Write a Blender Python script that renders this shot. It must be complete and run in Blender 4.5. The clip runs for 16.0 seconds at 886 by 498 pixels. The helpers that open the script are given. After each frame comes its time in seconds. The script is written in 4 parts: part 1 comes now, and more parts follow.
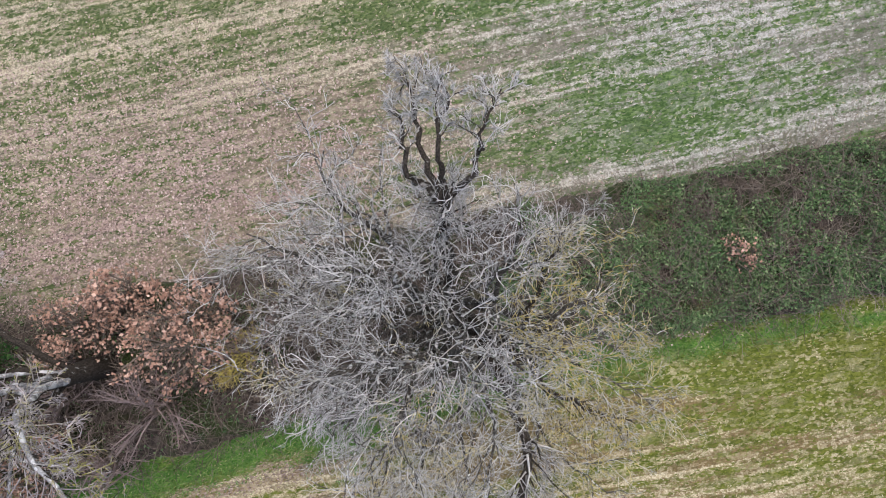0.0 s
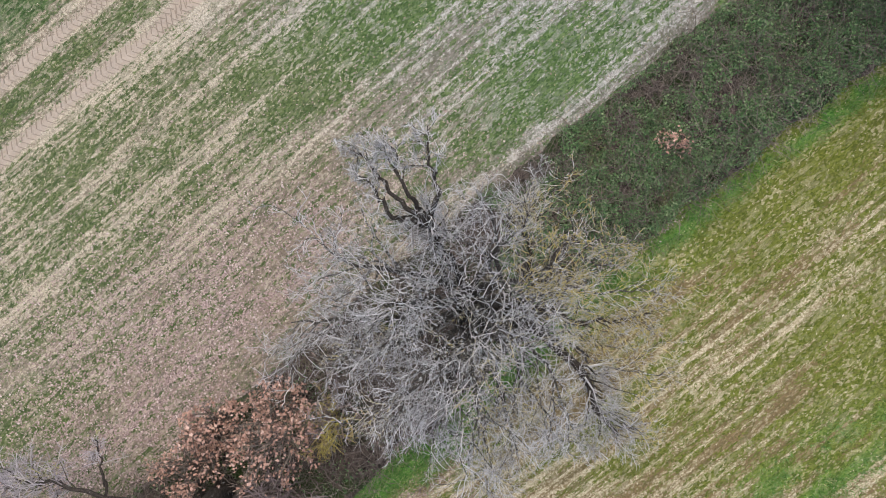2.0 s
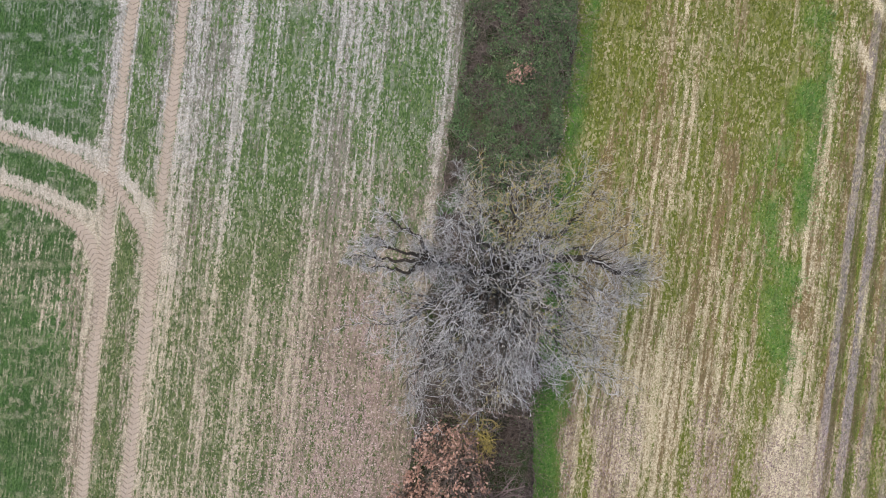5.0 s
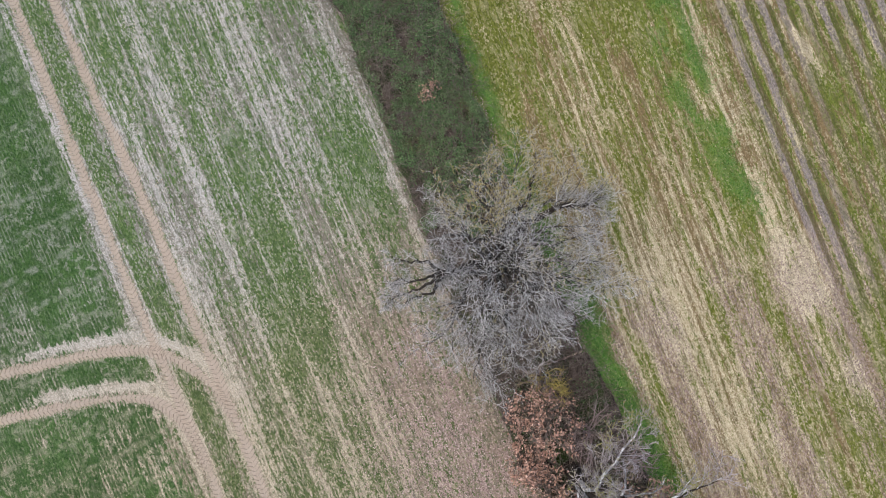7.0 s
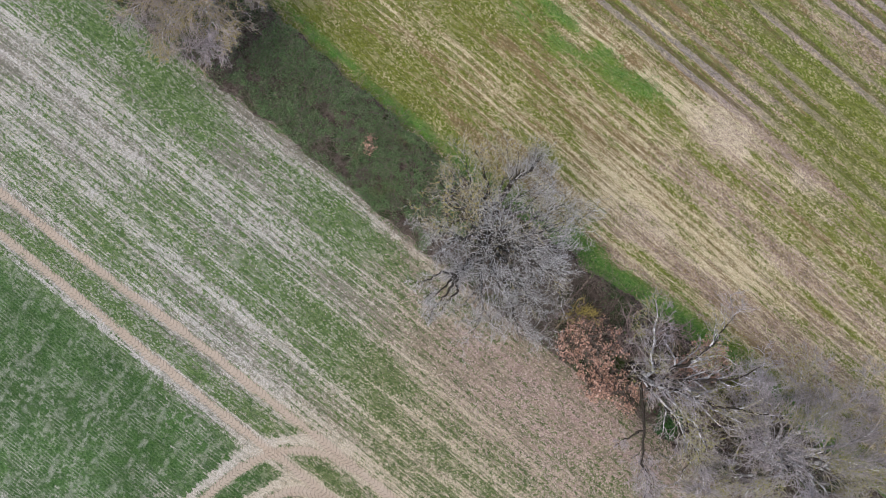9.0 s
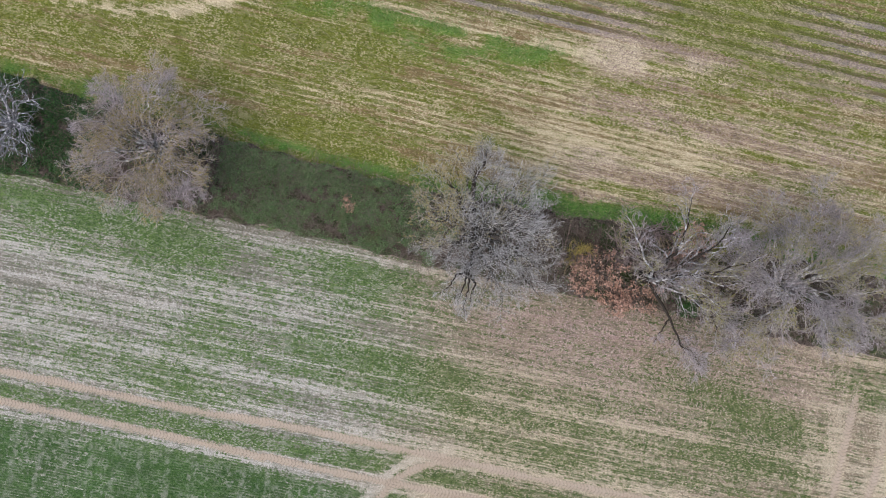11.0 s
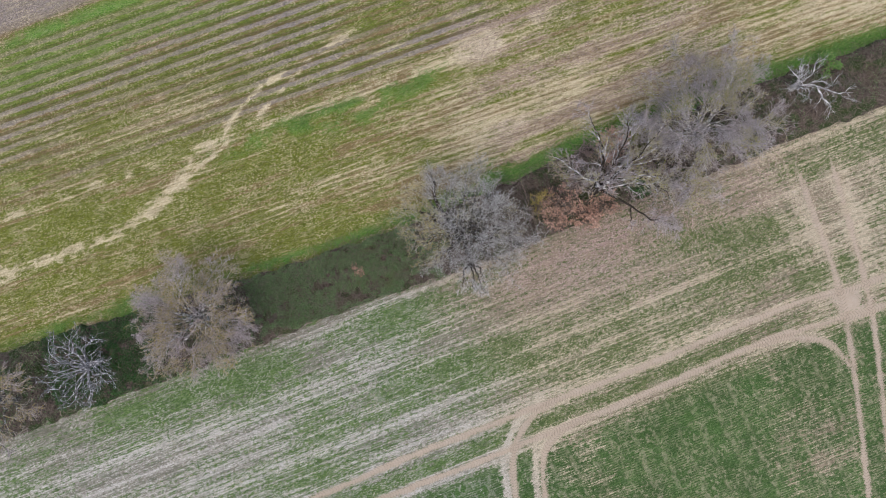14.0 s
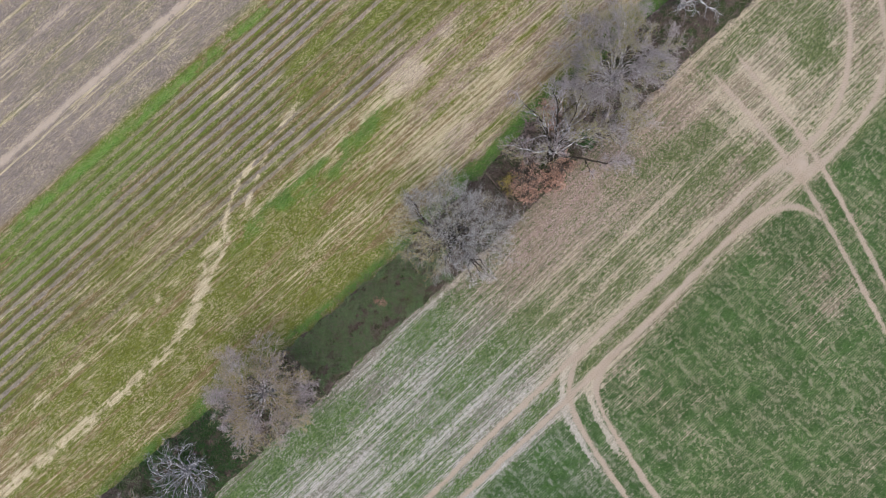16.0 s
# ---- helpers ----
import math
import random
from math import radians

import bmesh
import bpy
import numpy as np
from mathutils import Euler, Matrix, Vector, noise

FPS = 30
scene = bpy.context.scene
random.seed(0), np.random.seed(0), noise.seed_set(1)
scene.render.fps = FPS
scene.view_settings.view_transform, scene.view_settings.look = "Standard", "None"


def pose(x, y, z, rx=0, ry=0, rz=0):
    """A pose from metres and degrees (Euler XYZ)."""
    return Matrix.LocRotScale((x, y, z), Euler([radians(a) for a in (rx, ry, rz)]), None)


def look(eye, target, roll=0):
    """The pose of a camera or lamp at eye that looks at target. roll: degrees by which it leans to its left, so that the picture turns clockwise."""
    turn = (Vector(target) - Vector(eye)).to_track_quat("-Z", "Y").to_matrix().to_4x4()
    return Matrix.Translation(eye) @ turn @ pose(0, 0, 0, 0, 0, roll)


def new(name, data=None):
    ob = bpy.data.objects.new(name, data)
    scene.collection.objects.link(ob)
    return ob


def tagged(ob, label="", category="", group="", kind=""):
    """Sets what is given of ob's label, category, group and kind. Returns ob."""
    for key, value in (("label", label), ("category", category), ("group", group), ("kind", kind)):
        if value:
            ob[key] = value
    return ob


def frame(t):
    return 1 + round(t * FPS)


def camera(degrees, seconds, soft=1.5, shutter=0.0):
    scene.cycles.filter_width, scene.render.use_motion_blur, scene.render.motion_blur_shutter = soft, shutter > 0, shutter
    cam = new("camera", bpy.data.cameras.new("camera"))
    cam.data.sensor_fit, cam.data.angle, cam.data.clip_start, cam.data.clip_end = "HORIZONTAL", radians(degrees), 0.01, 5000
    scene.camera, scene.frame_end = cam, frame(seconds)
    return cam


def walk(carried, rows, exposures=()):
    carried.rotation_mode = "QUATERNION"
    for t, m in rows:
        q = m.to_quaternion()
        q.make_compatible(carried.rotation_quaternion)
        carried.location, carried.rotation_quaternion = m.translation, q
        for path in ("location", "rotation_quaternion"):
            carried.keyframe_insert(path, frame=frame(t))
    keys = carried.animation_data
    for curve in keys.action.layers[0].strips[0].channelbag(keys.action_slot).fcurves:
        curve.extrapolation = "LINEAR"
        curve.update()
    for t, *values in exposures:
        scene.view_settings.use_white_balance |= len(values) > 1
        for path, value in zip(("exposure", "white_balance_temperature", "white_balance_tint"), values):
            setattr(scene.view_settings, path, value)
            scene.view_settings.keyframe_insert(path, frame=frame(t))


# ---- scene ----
cam = camera(70, 16.0, soft=1.0)
PATH = [
    (0, pose(0.409, 0.233, 16.888, 0.689, 1.084, 171.102)),
    (0.5, pose(0.416, 0.270, 17.422, 0.848, 1.100, 164.547)),
    (1, pose(0.432, 0.284, 17.991, 1.003, 1.110, 157.537)),
    (1.5, pose(0.454, 0.303, 18.559, 1.177, 1.104, 150.969)),
    (2, pose(0.481, 0.332, 19.163, 1.412, 1.126, 143.684)),
    (2.5, pose(0.501, 0.343, 19.816, 1.536, 1.198, 136.413)),
    (3, pose(0.520, 0.315, 20.403, 1.616, 1.220, 129.681)),
    (3.5, pose(0.536, 0.313, 21.072, 1.681, 1.316, 122.545)),
    (4, pose(0.543, 0.329, 21.698, 1.720, 1.471, 115.842)),
    (4.2, pose(0.537, 0.321, 22.045, 1.722, 1.497, 112.643)),
    (6.3, pose(0.347, -0.103, 25.504, 1.192, 0.938, 80.647)),
    (6.5, pose(0.296, -0.128, 25.797, 1.142, 0.932, 77.723)),
    (7, pose(0.204, -0.073, 26.530, 1.033, 1.029, 70.759)),
    (7.5, pose(0.143, -0.057, 27.458, 0.950, 1.113, 63.254)),
    (8, pose(0.115, -0.046, 28.532, 0.908, 1.149, 56.315)),
    (8.5, pose(0.082, -0.069, 29.721, 0.920, 1.089, 49.166)),
    (9, pose(0.016, -0.178, 30.986, 0.943, 1.003, 41.993)),
    (9.2, pose(-0.003, -0.179, 31.423, 0.946, 0.970, 39.444)),
    (11.3, pose(-0.498, -0.192, 36.139, 0.877, 0.607, 12.189)),
    (11.5, pose(-0.511, -0.209, 36.531, 0.911, 0.591, 10.202)),
    (12, pose(-0.533, -0.270, 37.650, 1.082, 0.609, 4.566)),
    (12.5, pose(-0.507, -0.304, 38.883, 1.254, 0.707, -1.147)),
    (13, pose(-0.428, -0.352, 40.142, 1.379, 0.848, -6.623)),
    (13.5, pose(-0.349, -0.379, 41.312, 1.421, 1.078, -11.849)),
    (14, pose(-0.241, -0.382, 42.632, 1.384, 1.296, -17.403)),
    (14.5, pose(-0.202, -0.361, 43.953, 1.340, 1.462, -23.040)),
    (15, pose(-0.170, -0.370, 45.194, 1.321, 1.622, -28.285)),
    (15.5, pose(-0.121, -0.401, 46.462, 1.308, 1.764, -33.892)),
    (16, pose(-0.057, -0.464, 47.612, 1.286, 1.861, -39.107)),
]
walk(cam, PATH, exposures=((0, 0.87), (4, 0.75), (7, 0.69), (16, 0.61)))

# ---------------------------------------------------------------- light
world = bpy.data.worlds.new("sky")
scene.world = world
world.use_nodes = True
wt = world.node_tree
sky = wt.nodes.new("ShaderNodeTexSky")
sky.sky_type = "NISHITA"
sky.sun_disc = False
sky.sun_elevation = radians(70)
sky.sun_rotation = radians(214)
sky.air_density, sky.dust_density, sky.ozone_density = 1.0, 4.0, 1.0
back = wt.nodes["Background"]
back.inputs["Strength"].default_value = 0.15
wt.links.new(sky.outputs[0], back.inputs["Color"])
sun = new("sun", bpy.data.lights.new("sun", "SUN"))
sun.data.energy = 0.7
sun.data.angle = radians(70)
sun.data.color = (1.0, 0.97, 0.92)
sun.matrix_world = look((-6, -9, 30), (0, 0, 0))

# ---------------------------------------------------------------- small tools

def vnoise(x, y, sx, sy, seed):
    """Smooth value noise in 0..1 with cells of sx by sy metres."""
    lat = np.random.default_rng(seed).random((256, 256))
    u, v = x / sx + 100.0, y / sy + 100.0
    iu, iv = np.floor(u).astype(int), np.floor(v).astype(int)
    fu, fv = u - iu, v - iv
    fu, fv = fu * fu * (3 - 2 * fu), fv * fv * (3 - 2 * fv)
    a, b = lat[iu % 256, iv % 256], lat[(iu + 1) % 256, iv % 256]
    c, d = lat[iu % 256, (iv + 1) % 256], lat[(iu + 1) % 256, (iv + 1) % 256]
    return (a * (1 - fu) + b * fu) * (1 - fv) + (c * (1 - fu) + d * fu) * fv


def fbm(x, y, sx, sy, seed, octaves=3):
    total, amp, norm = 0, 1.0, 0
    for k in range(octaves):
        total = total + amp * vnoise(x, y, sx / 2 ** k, sy / 2 ** k, seed + k)
        norm += amp
        amp *= 0.55
    return total / norm


def step(a, b, x):
    s = np.clip((x - a) / (b - a), 0, 1)
    return s * s * (3 - 2 * s)


def blob(x, y, cx, cy, rx, ry):
    return np.exp(-((x - cx) / rx) ** 2 - ((y - cy) / ry) ** 2)


def resample(points, pitch):
    """A smooth run of points through a few given ones, at even spacing."""
    p = np.array(points, float)
    n = len(p)
    t = np.arange(n)
    fine = np.linspace(0, n - 1, 60 * n)
    i = np.clip(fine.astype(int), 0, n - 2)
    f = (fine - i)[:, None]
    p0, p1, p2, p3 = p[np.maximum(i - 1, 0)], p[i], p[i + 1], p[np.minimum(i + 2, n - 1)]
    q = 0.5 * (2 * p1 + (p2 - p0) * f + (2 * p0 - 5 * p1 + 4 * p2 - p3) * f ** 2 + (3 * p1 - p0 - 3 * p2 + p3) * f ** 3)
    s = np.concatenate([[0], np.cumsum(np.linalg.norm(np.diff(q, axis=0), axis=1))])
    at = np.arange(0, s[-1], pitch)
    return np.stack([np.interp(at, s, q[:, k]) for k in range(p.shape[1])], -1)


def away(x, y, line, reach):
    """Distance of grid points from a line, far points left at 'reach'."""
    out = np.full(x.shape, reach, float)
    side = np.zeros(x.shape)
    xs, ys = x[:, 0], y[0]
    tan = np.gradient(line, axis=0)
    tan /= np.linalg.norm(tan, axis=1)[:, None] + 1e-9
    for (px, py), (tx, ty) in zip(line, tan):
        i0, i1 = np.searchsorted(xs, (px - reach, px + reach))
        j0, j1 = np.searchsorted(ys, (py - reach, py + reach))
        if i0 == i1 or j0 == j1:
            continue
        near = (slice(i0, i1), slice(j0, j1))
        dx, dy = x[near] - px, y[near] - py
        d = np.hypot(dx, dy)
        better = d < out[near]
        side[near] = np.where(better, tx * dy - ty * dx, side[near])
        out[near] = np.minimum(out[near], d)
    return out, side


def mesh_of(name, verts, faces, smooth=False):
    """A mesh from an array of places and an array of triangles or quads."""
    verts = np.ascontiguousarray(verts, dtype=np.float32).reshape(-1, 3)
    faces = np.ascontiguousarray(faces, dtype=np.int32)
    m, k = faces.shape
    me = bpy.data.meshes.new(name)
    me.vertices.add(len(verts))
    me.vertices.foreach_set("co", verts.ravel())
    me.loops.add(m * k)
    me.loops.foreach_set("vertex_index", faces.ravel())
    me.polygons.add(m)
    me.polygons.foreach_set("loop_start", np.arange(0, m * k, k, dtype=np.int32))
    me.update(calc_edges=True)
    if smooth:
        me.polygons.foreach_set("use_smooth", np.ones(m, dtype=bool))
    return me


def part(name, me, mat, parent=None, label="", kind=""):
    ob = new(name, me)
    if mat and not me.materials:
        me.materials.append(mat)
    if parent:
        ob.parent = parent
        ob.matrix_parent_inverse = parent.matrix_basis.inverted()
    return tagged(ob, label, kind=kind)


def stand(name, place, label, category, group=""):
    ob = new(name)
    ob.empty_display_size = 0.3
    ob.matrix_basis = pose(*place)
    return tagged(ob, label, category, group)


# ---------------------------------------------------------------- materials
class Nodes:
    """Short hand for building a node material."""

    def __init__(self, name):
        self.mat = bpy.data.materials.new(name)
        self.mat.use_nodes = True
        self.tree = self.mat.node_tree
        self.bsdf = self.tree.nodes["Principled BSDF"]
        self.pos = self.add("ShaderNodeNewGeometry").outputs["Position"]

    def add(self, kind, **props):
        node = self.tree.nodes.new(kind)
        for key, value in props.items():
            setattr(node, key, value)
        return node

    def put(self, socket, value):
        if isinstance(value, bpy.types.NodeSocket):
            self.tree.links.new(value, socket)
        else:
            socket.default_value = value

    def math(self, op, a, b=0.0, c=None, clamp=False):
        node = self.add("ShaderNodeMath", operation=op, use_clamp=clamp)
        self.put(node.inputs[0], a)
        self.put(node.inputs[1], b)
        if c is not None:
            self.put(node.inputs[2], c)
        return node.outputs[0]

    def noise(self, scale, detail=3.0, rough=0.55, vector=None, out="Fac"):
        node = self.add("ShaderNodeTexNoise")
        self.put(node.inputs["Vector"], vector or self.pos)
        node.inputs["Scale"].default_value = scale
        node.inputs["Detail"].default_value = detail
        node.inputs["Roughness"].default_value = rough
        return node.outputs[out]

    def stretch(self, sx, sy, sz=1.0, turn=0.0):
        node = self.add("ShaderNodeMapping")
        self.put(node.inputs["Vector"], self.pos)
        node.inputs["Scale"].default_value = (sx, sy, sz)
        node.inputs["Rotation"].default_value = (0, 0, turn)
        return node.outputs[0]

    def ramp(self, x, lo, hi):
        node = self.add("ShaderNodeMapRange", interpolation_type="SMOOTHSTEP")
        self.put(node.inputs["Value"], x)
        self.put(node.inputs["From Min"], lo)
        self.put(node.inputs["From Max"], hi)
        return node.outputs[0]

    def mix(self, fac, a, b):
        node = self.add("ShaderNodeMix", data_type="RGBA")
        self.put(node.inputs[0], fac)
        for s, v in ((node.inputs[6], a), (node.inputs[7], b)):
            self.put(s, v if isinstance(v, bpy.types.NodeSocket) else (*v, 1.0))
        return node.outputs[2]

    def finish(self, color, rough=0.9, bump=None, strength=0.3, distance=0.02, spec=0.2):
        self.put(self.bsdf.inputs["Base Color"], color)
        self.put(self.bsdf.inputs["Roughness"], rough)
        self.bsdf.inputs["Specular IOR Level"].default_value = spec
        if bump:
            node = self.add("ShaderNodeBump")
            node.inputs["Strength"].default_value = strength
            node.inputs["Distance"].default_value = distance
            self.put(node.inputs["Height"], bump)
            self.tree.links.new(node.outputs[0], self.bsdf.inputs["Normal"])
        return self.mat


def ground_material():
    n = Nodes("field_ground")
    a = n.add("ShaderNodeAttribute", attribute_name="cover")
    b = n.add("ShaderNodeAttribute", attribute_name="kind")
    sa, sb = n.add("ShaderNodeSeparateColor"), n.add("ShaderNodeSeparateColor")
    n.tree.links.new(a.outputs["Color"], sa.inputs[0])
    n.tree.links.new(b.outputs["Color"], sb.inputs[0])
    green, pale, litter, bare = *sa.outputs, a.outputs["Alpha"]
    east, lush, grey, track = *sb.outputs, b.outputs["Alpha"]
    # fine structure: clods, drill rows, flecks of straw and leaf
    def wide(x, gain):
        return n.math("MULTIPLY_ADD", n.math("SUBTRACT", x, 0.5), gain, 0.5)

    def flecks(scale, vector=None):
        node = n.add("ShaderNodeTexVoronoi")
        n.put(node.inputs["Vector"], vector or n.pos)
        node.inputs["Scale"].default_value = scale
        sep = n.add("ShaderNodeSeparateColor")
        n.tree.links.new(node.outputs["Color"], sep.inputs[0])
        return sep.outputs[0], sep.outputs[1]

    xyz = n.add("ShaderNodeSeparateXYZ")
    n.tree.links.new(n.pos, xyz.inputs[0])
    warp = n.noise(0.6, 2)
    v_w = n.math("SUBTRACT", xyz.outputs[1], n.math("MULTIPLY", xyz.outputs[0], 0.075))
    v_w = n.math("ADD", v_w, n.math("MULTIPLY", warp, 0.12))
    rows_w = n.math("SINE", n.math("MULTIPLY", v_w, 2 * math.pi / 0.155))
    pairs_w = n.math("SINE", n.math("MULTIPLY", v_w, 2 * math.pi / 0.34))
    v_e = n.math("SUBTRACT", xyz.outputs[1], n.math("MULTIPLY", xyz.outputs[0], 0.03))
    v_e = n.math("ADD", v_e, n.math("MULTIPLY", warp, 0.1))
    rows_e = n.math("SINE", n.math("MULTIPLY", v_e, 2 * math.pi / 0.36))
    rows = n.math("ADD", n.math("MULTIPLY", rows_w, n.math("SUBTRACT", 1.0, east)), n.math("MULTIPLY", rows_e, east))
    v_row = n.math("ADD", n.math("MULTIPLY", v_w, n.math("SUBTRACT", 1.0, east)), n.math("MULTIPLY", v_e, east))

    def lay(sx, sy):
        """Coordinates drawn out along the drill rows."""
        node = n.add("ShaderNodeCombineXYZ")
        n.put(node.inputs[0], n.math("MULTIPLY", xyz.outputs[0], sx))
        n.put(node.inputs[1], n.math("MULTIPLY", v_row, sy))
        return node.outputs[0]

    leafy = lay(1.0, 1.9)
    f1, f1b = flecks(15.0, leafy)
    f2, f2b = flecks(30.0)
    speck = wide(n.noise(16.0, 4, 0.65), 2.2)
    tuft = n.noise(6.0, 4, 0.6)
    along = wide(n.noise(5.0, 4, 0.62, lay(0.06, 1.5)), 2.8)
    fine = n.noise(42.0, 2, 0.6)
    # ridges of bare soil in the ploughed strips, open soil beyond them
    wave = n.math("MULTIPLY", v_e, 2 * math.pi / 0.78)
    open_soil = n.ramp(v_e, 24.4, 25.6)
    rough_edge = n.math("MULTIPLY_ADD", n.noise(2.2, 4, 0.65, lay(0.5, 1.6)), 2.4, -1.2)
    ridge = n.ramp(n.math("ADD", n.math("SINE", wave), rough_edge), 0.05, 0.55)
    ridge = n.math("MAXIMUM", ridge, open_soil)
    stubble_line = n.math("MULTIPLY", n.math("SINE", n.math("ADD", wave, 2.4)), n.math("MULTIPLY", bare, n.math("SUBTRACT", 1.0, open_soil)))
    stripes = n.math("MULTIPLY", bare, n.math("SUBTRACT", 1.0, open_soil))
    bare, grey = n.math("MULTIPLY", bare, ridge), n.math("MULTIPLY", grey, ridge)
    # plant cover
    mid = wide(n.noise(2.0, 4, 0.62, lay(0.7, 1.4)), 2.8)
    rows = n.math("MULTIPLY", rows, n.ramp(n.noise(0.8, 3, 0.6), 0.3, 0.65))
    rows = n.math("MULTIPLY", rows, n.math("SUBTRACT", 1.0, n.math("MULTIPLY", litter, 0.75)))
    f3, f3b = flecks(9.5, leafy)
    level = n.math("ADD", n.math("MULTIPLY", f1, 0.26), n.math("MULTIPLY", f3, 0.22))
    level = n.math("MULTIPLY", level, n.math("MULTIPLY_ADD", east, -0.15, 1.0))
    level = n.math("ADD", level, n.math("MULTIPLY", east, 0.036))
    level = n.math("ADD", level, n.math("MULTIPLY", wide(tuft, 2.4), 0.06))
    calm = n.math("MULTIPLY_ADD", east, 0.06, 0.20)
    west = n.math("SUBTRACT", 1.0, east)
    dots = wide(n.noise(3.6, 3, 0.65), 3.2)
    dots2 = wide(n.noise(4.3, 3, 0.65), 3.2)
    level = n.math("ADD", level, n.math("MULTIPLY", west, n.math("MULTIPLY_ADD", dots, 0.30, -0.09)))
    level = n.math("ADD", level, n.math("MULTIPLY", west, n.math("MULTIPLY", pairs_w, 0.09)))
    level = n.math("ADD", level, n.math("MULTIPLY", along, calm))
    level = n.math("ADD", level, n.math("MULTIPLY_ADD", east, 0.03, -0.04))
    level = n.math("ADD", level, n.math("MULTIPLY", mid, 0.18))
    level = n.math("ADD", level, n.math("MULTIPLY", rows, n.math("MULTIPLY_ADD", east, -0.005, 0.115)))
    plant = n.ramp(n.math("SUBTRACT", green, level), n.math("MULTIPLY_ADD", east, 0.02, -0.15), n.math("MULTIPLY_ADD", east, -0.02, 0.15))
    plant = n.math("MULTIPLY", plant, n.math("SUBTRACT", 1.0, n.math("MULTIPLY", bare, 0.95)), clamp=True)
    # straw and stubble
    along2 = wide(n.noise(4.0, 4, 0.62, lay(0.06, 1.7)), 2.8)
    lev_p = n.math("ADD", n.math("MULTIPLY", f1b, 0.36), n.math("MULTIPLY", wide(n.noise(11.0, 4, 0.65), 2.2), 0.34))
    lev_p = n.math("ADD", n.math("MULTIPLY", lev_p, n.math("MULTIPLY_ADD", east, -0.15, 1.0)), n.math("MULTIPLY", east, 0.052))
    lev_p = n.math("ADD", n.math("MULTIPLY", lev_p, 0.85), n.math("MULTIPLY", along2, n.math("MULTIPLY_ADD", east, 0.14, 0.28)))
    lev_p = n.math("ADD", lev_p, n.math("MULTIPLY", east, 0.02))
    lev_p = n.math("ADD", lev_p, n.math("MULTIPLY", west, n.math("MULTIPLY_ADD", dots2, 0.32, -0.09)))
    lev_p = n.math("SUBTRACT", lev_p, n.math("MULTIPLY", west, n.math("MULTIPLY", pairs_w, 0.06)))
    lev_p = n.math("SUBTRACT", lev_p, n.math("MULTIPLY", rows, n.math("MULTIPLY_ADD", east, 0.03, 0.085)))
    lev_p = n.math("SUBTRACT", lev_p, n.math("MULTIPLY", stubble_line, 0.14))
    straw = n.ramp(n.math("SUBTRACT", pale, lev_p), n.math("MULTIPLY_ADD", east, 0.03, -0.16), n.math("MULTIPLY_ADD", east, -0.03, 0.16))
    # colours
    # the soil turns browner towards the corner of the field
    warm = n.ramp(n.math("ADD", xyz.outputs[0], n.math("MULTIPLY", n.noise(0.15, 3), 8.0)), -3.0, 9.0)
    earth_w = n.mix(warm, n.mix(speck, (0.095, 0.092, 0.068), (0.215, 0.20, 0.165)), n.mix(speck, (0.112, 0.09, 0.06), (0.25, 0.204, 0.15)))
    earth_e = n.mix(speck, (0.098, 0.071, 0.030), (0.232, 0.168, 0.084))
    earth = n.mix(east, earth_w, earth_e)
    soil_grey = n.mix(f1b, (0.112, 0.095, 0.089), (0.275, 0.237, 0.222))
    earth = n.mix(grey, earth, soil_grey)
    straw_w = n.mix(warm, n.mix(f2b, (0.24, 0.225, 0.195), (0.53, 0.51, 0.47)), n.mix(f2b, (0.255, 0.214, 0.152), (0.545, 0.472, 0.352)))
    straw_e = n.mix(f2b, (0.27, 0.217, 0.12), (0.62, 0.54, 0.38))
    straw_c = n.mix(east, straw_w, straw_e)
    base = n.mix(straw, earth, straw_c)
    lit = n.ramp(n.math("SUBTRACT", litter, n.math("ADD", n.math("MULTIPLY", f2b, 0.5), n.math("MULTIPLY", speck, 0.5))), -0.15, 0.15)
    leafc = n.mix(f1, (0.098, 0.07, 0.064), (0.40, 0.302, 0.27))
    base = n.mix(lit, base, leafc)
    g_w = n.mix(f1b, (0.036, 0.077, 0.020), (0.125, 0.185, 0.064))
    g_w = n.mix(warm, g_w, n.mix(f1b, (0.042, 0.066, 0.02), (0.13, 0.16, 0.062)))
    g_e = n.mix(f1b, (0.062, 0.083, 0.010), (0.155, 0.168, 0.033))
    g_l = n.mix(n.math("ADD", n.math("MULTIPLY", f1b, 0.5), n.math("MULTIPLY", f3b, 0.5)), (0.011, 0.043, 0.009), (0.075, 0.155, 0.042))
    g_l = n.mix(n.math("MULTIPLY", n.ramp(n.noise(0.28, 3, 0.6), 0.4, 0.62), 0.55), g_l, (0.02, 0.052, 0.014))
    g_l = n.mix(east, g_l, n.mix(f1b, (0.04, 0.125, 0.02), (0.14, 0.27, 0.06)))
    plantc = n.mix(lush, n.mix(east, g_w, g_e), g_l)
    color = n.mix(plant, base, plantc)
    w1, w1b = flecks(4.0, lay(0.45, 2.1))
    wisp = n.math("MULTIPLY", n.ramp(w1, 0.66, 0.8), n.ramp(n.noise(0.9, 3, 0.6), 0.42, 0.62))
    color = n.mix(n.math("MULTIPLY", n.math("MULTIPLY", wisp, 0.3), n.math("SUBTRACT", 1.0, lush)), color, straw_c)
    thread = n.math("MULTIPLY", n.ramp(rows_w, 0.0, 0.85), n.ramp(n.noise(0.9, 4, 0.7), 0.43, 0.6))
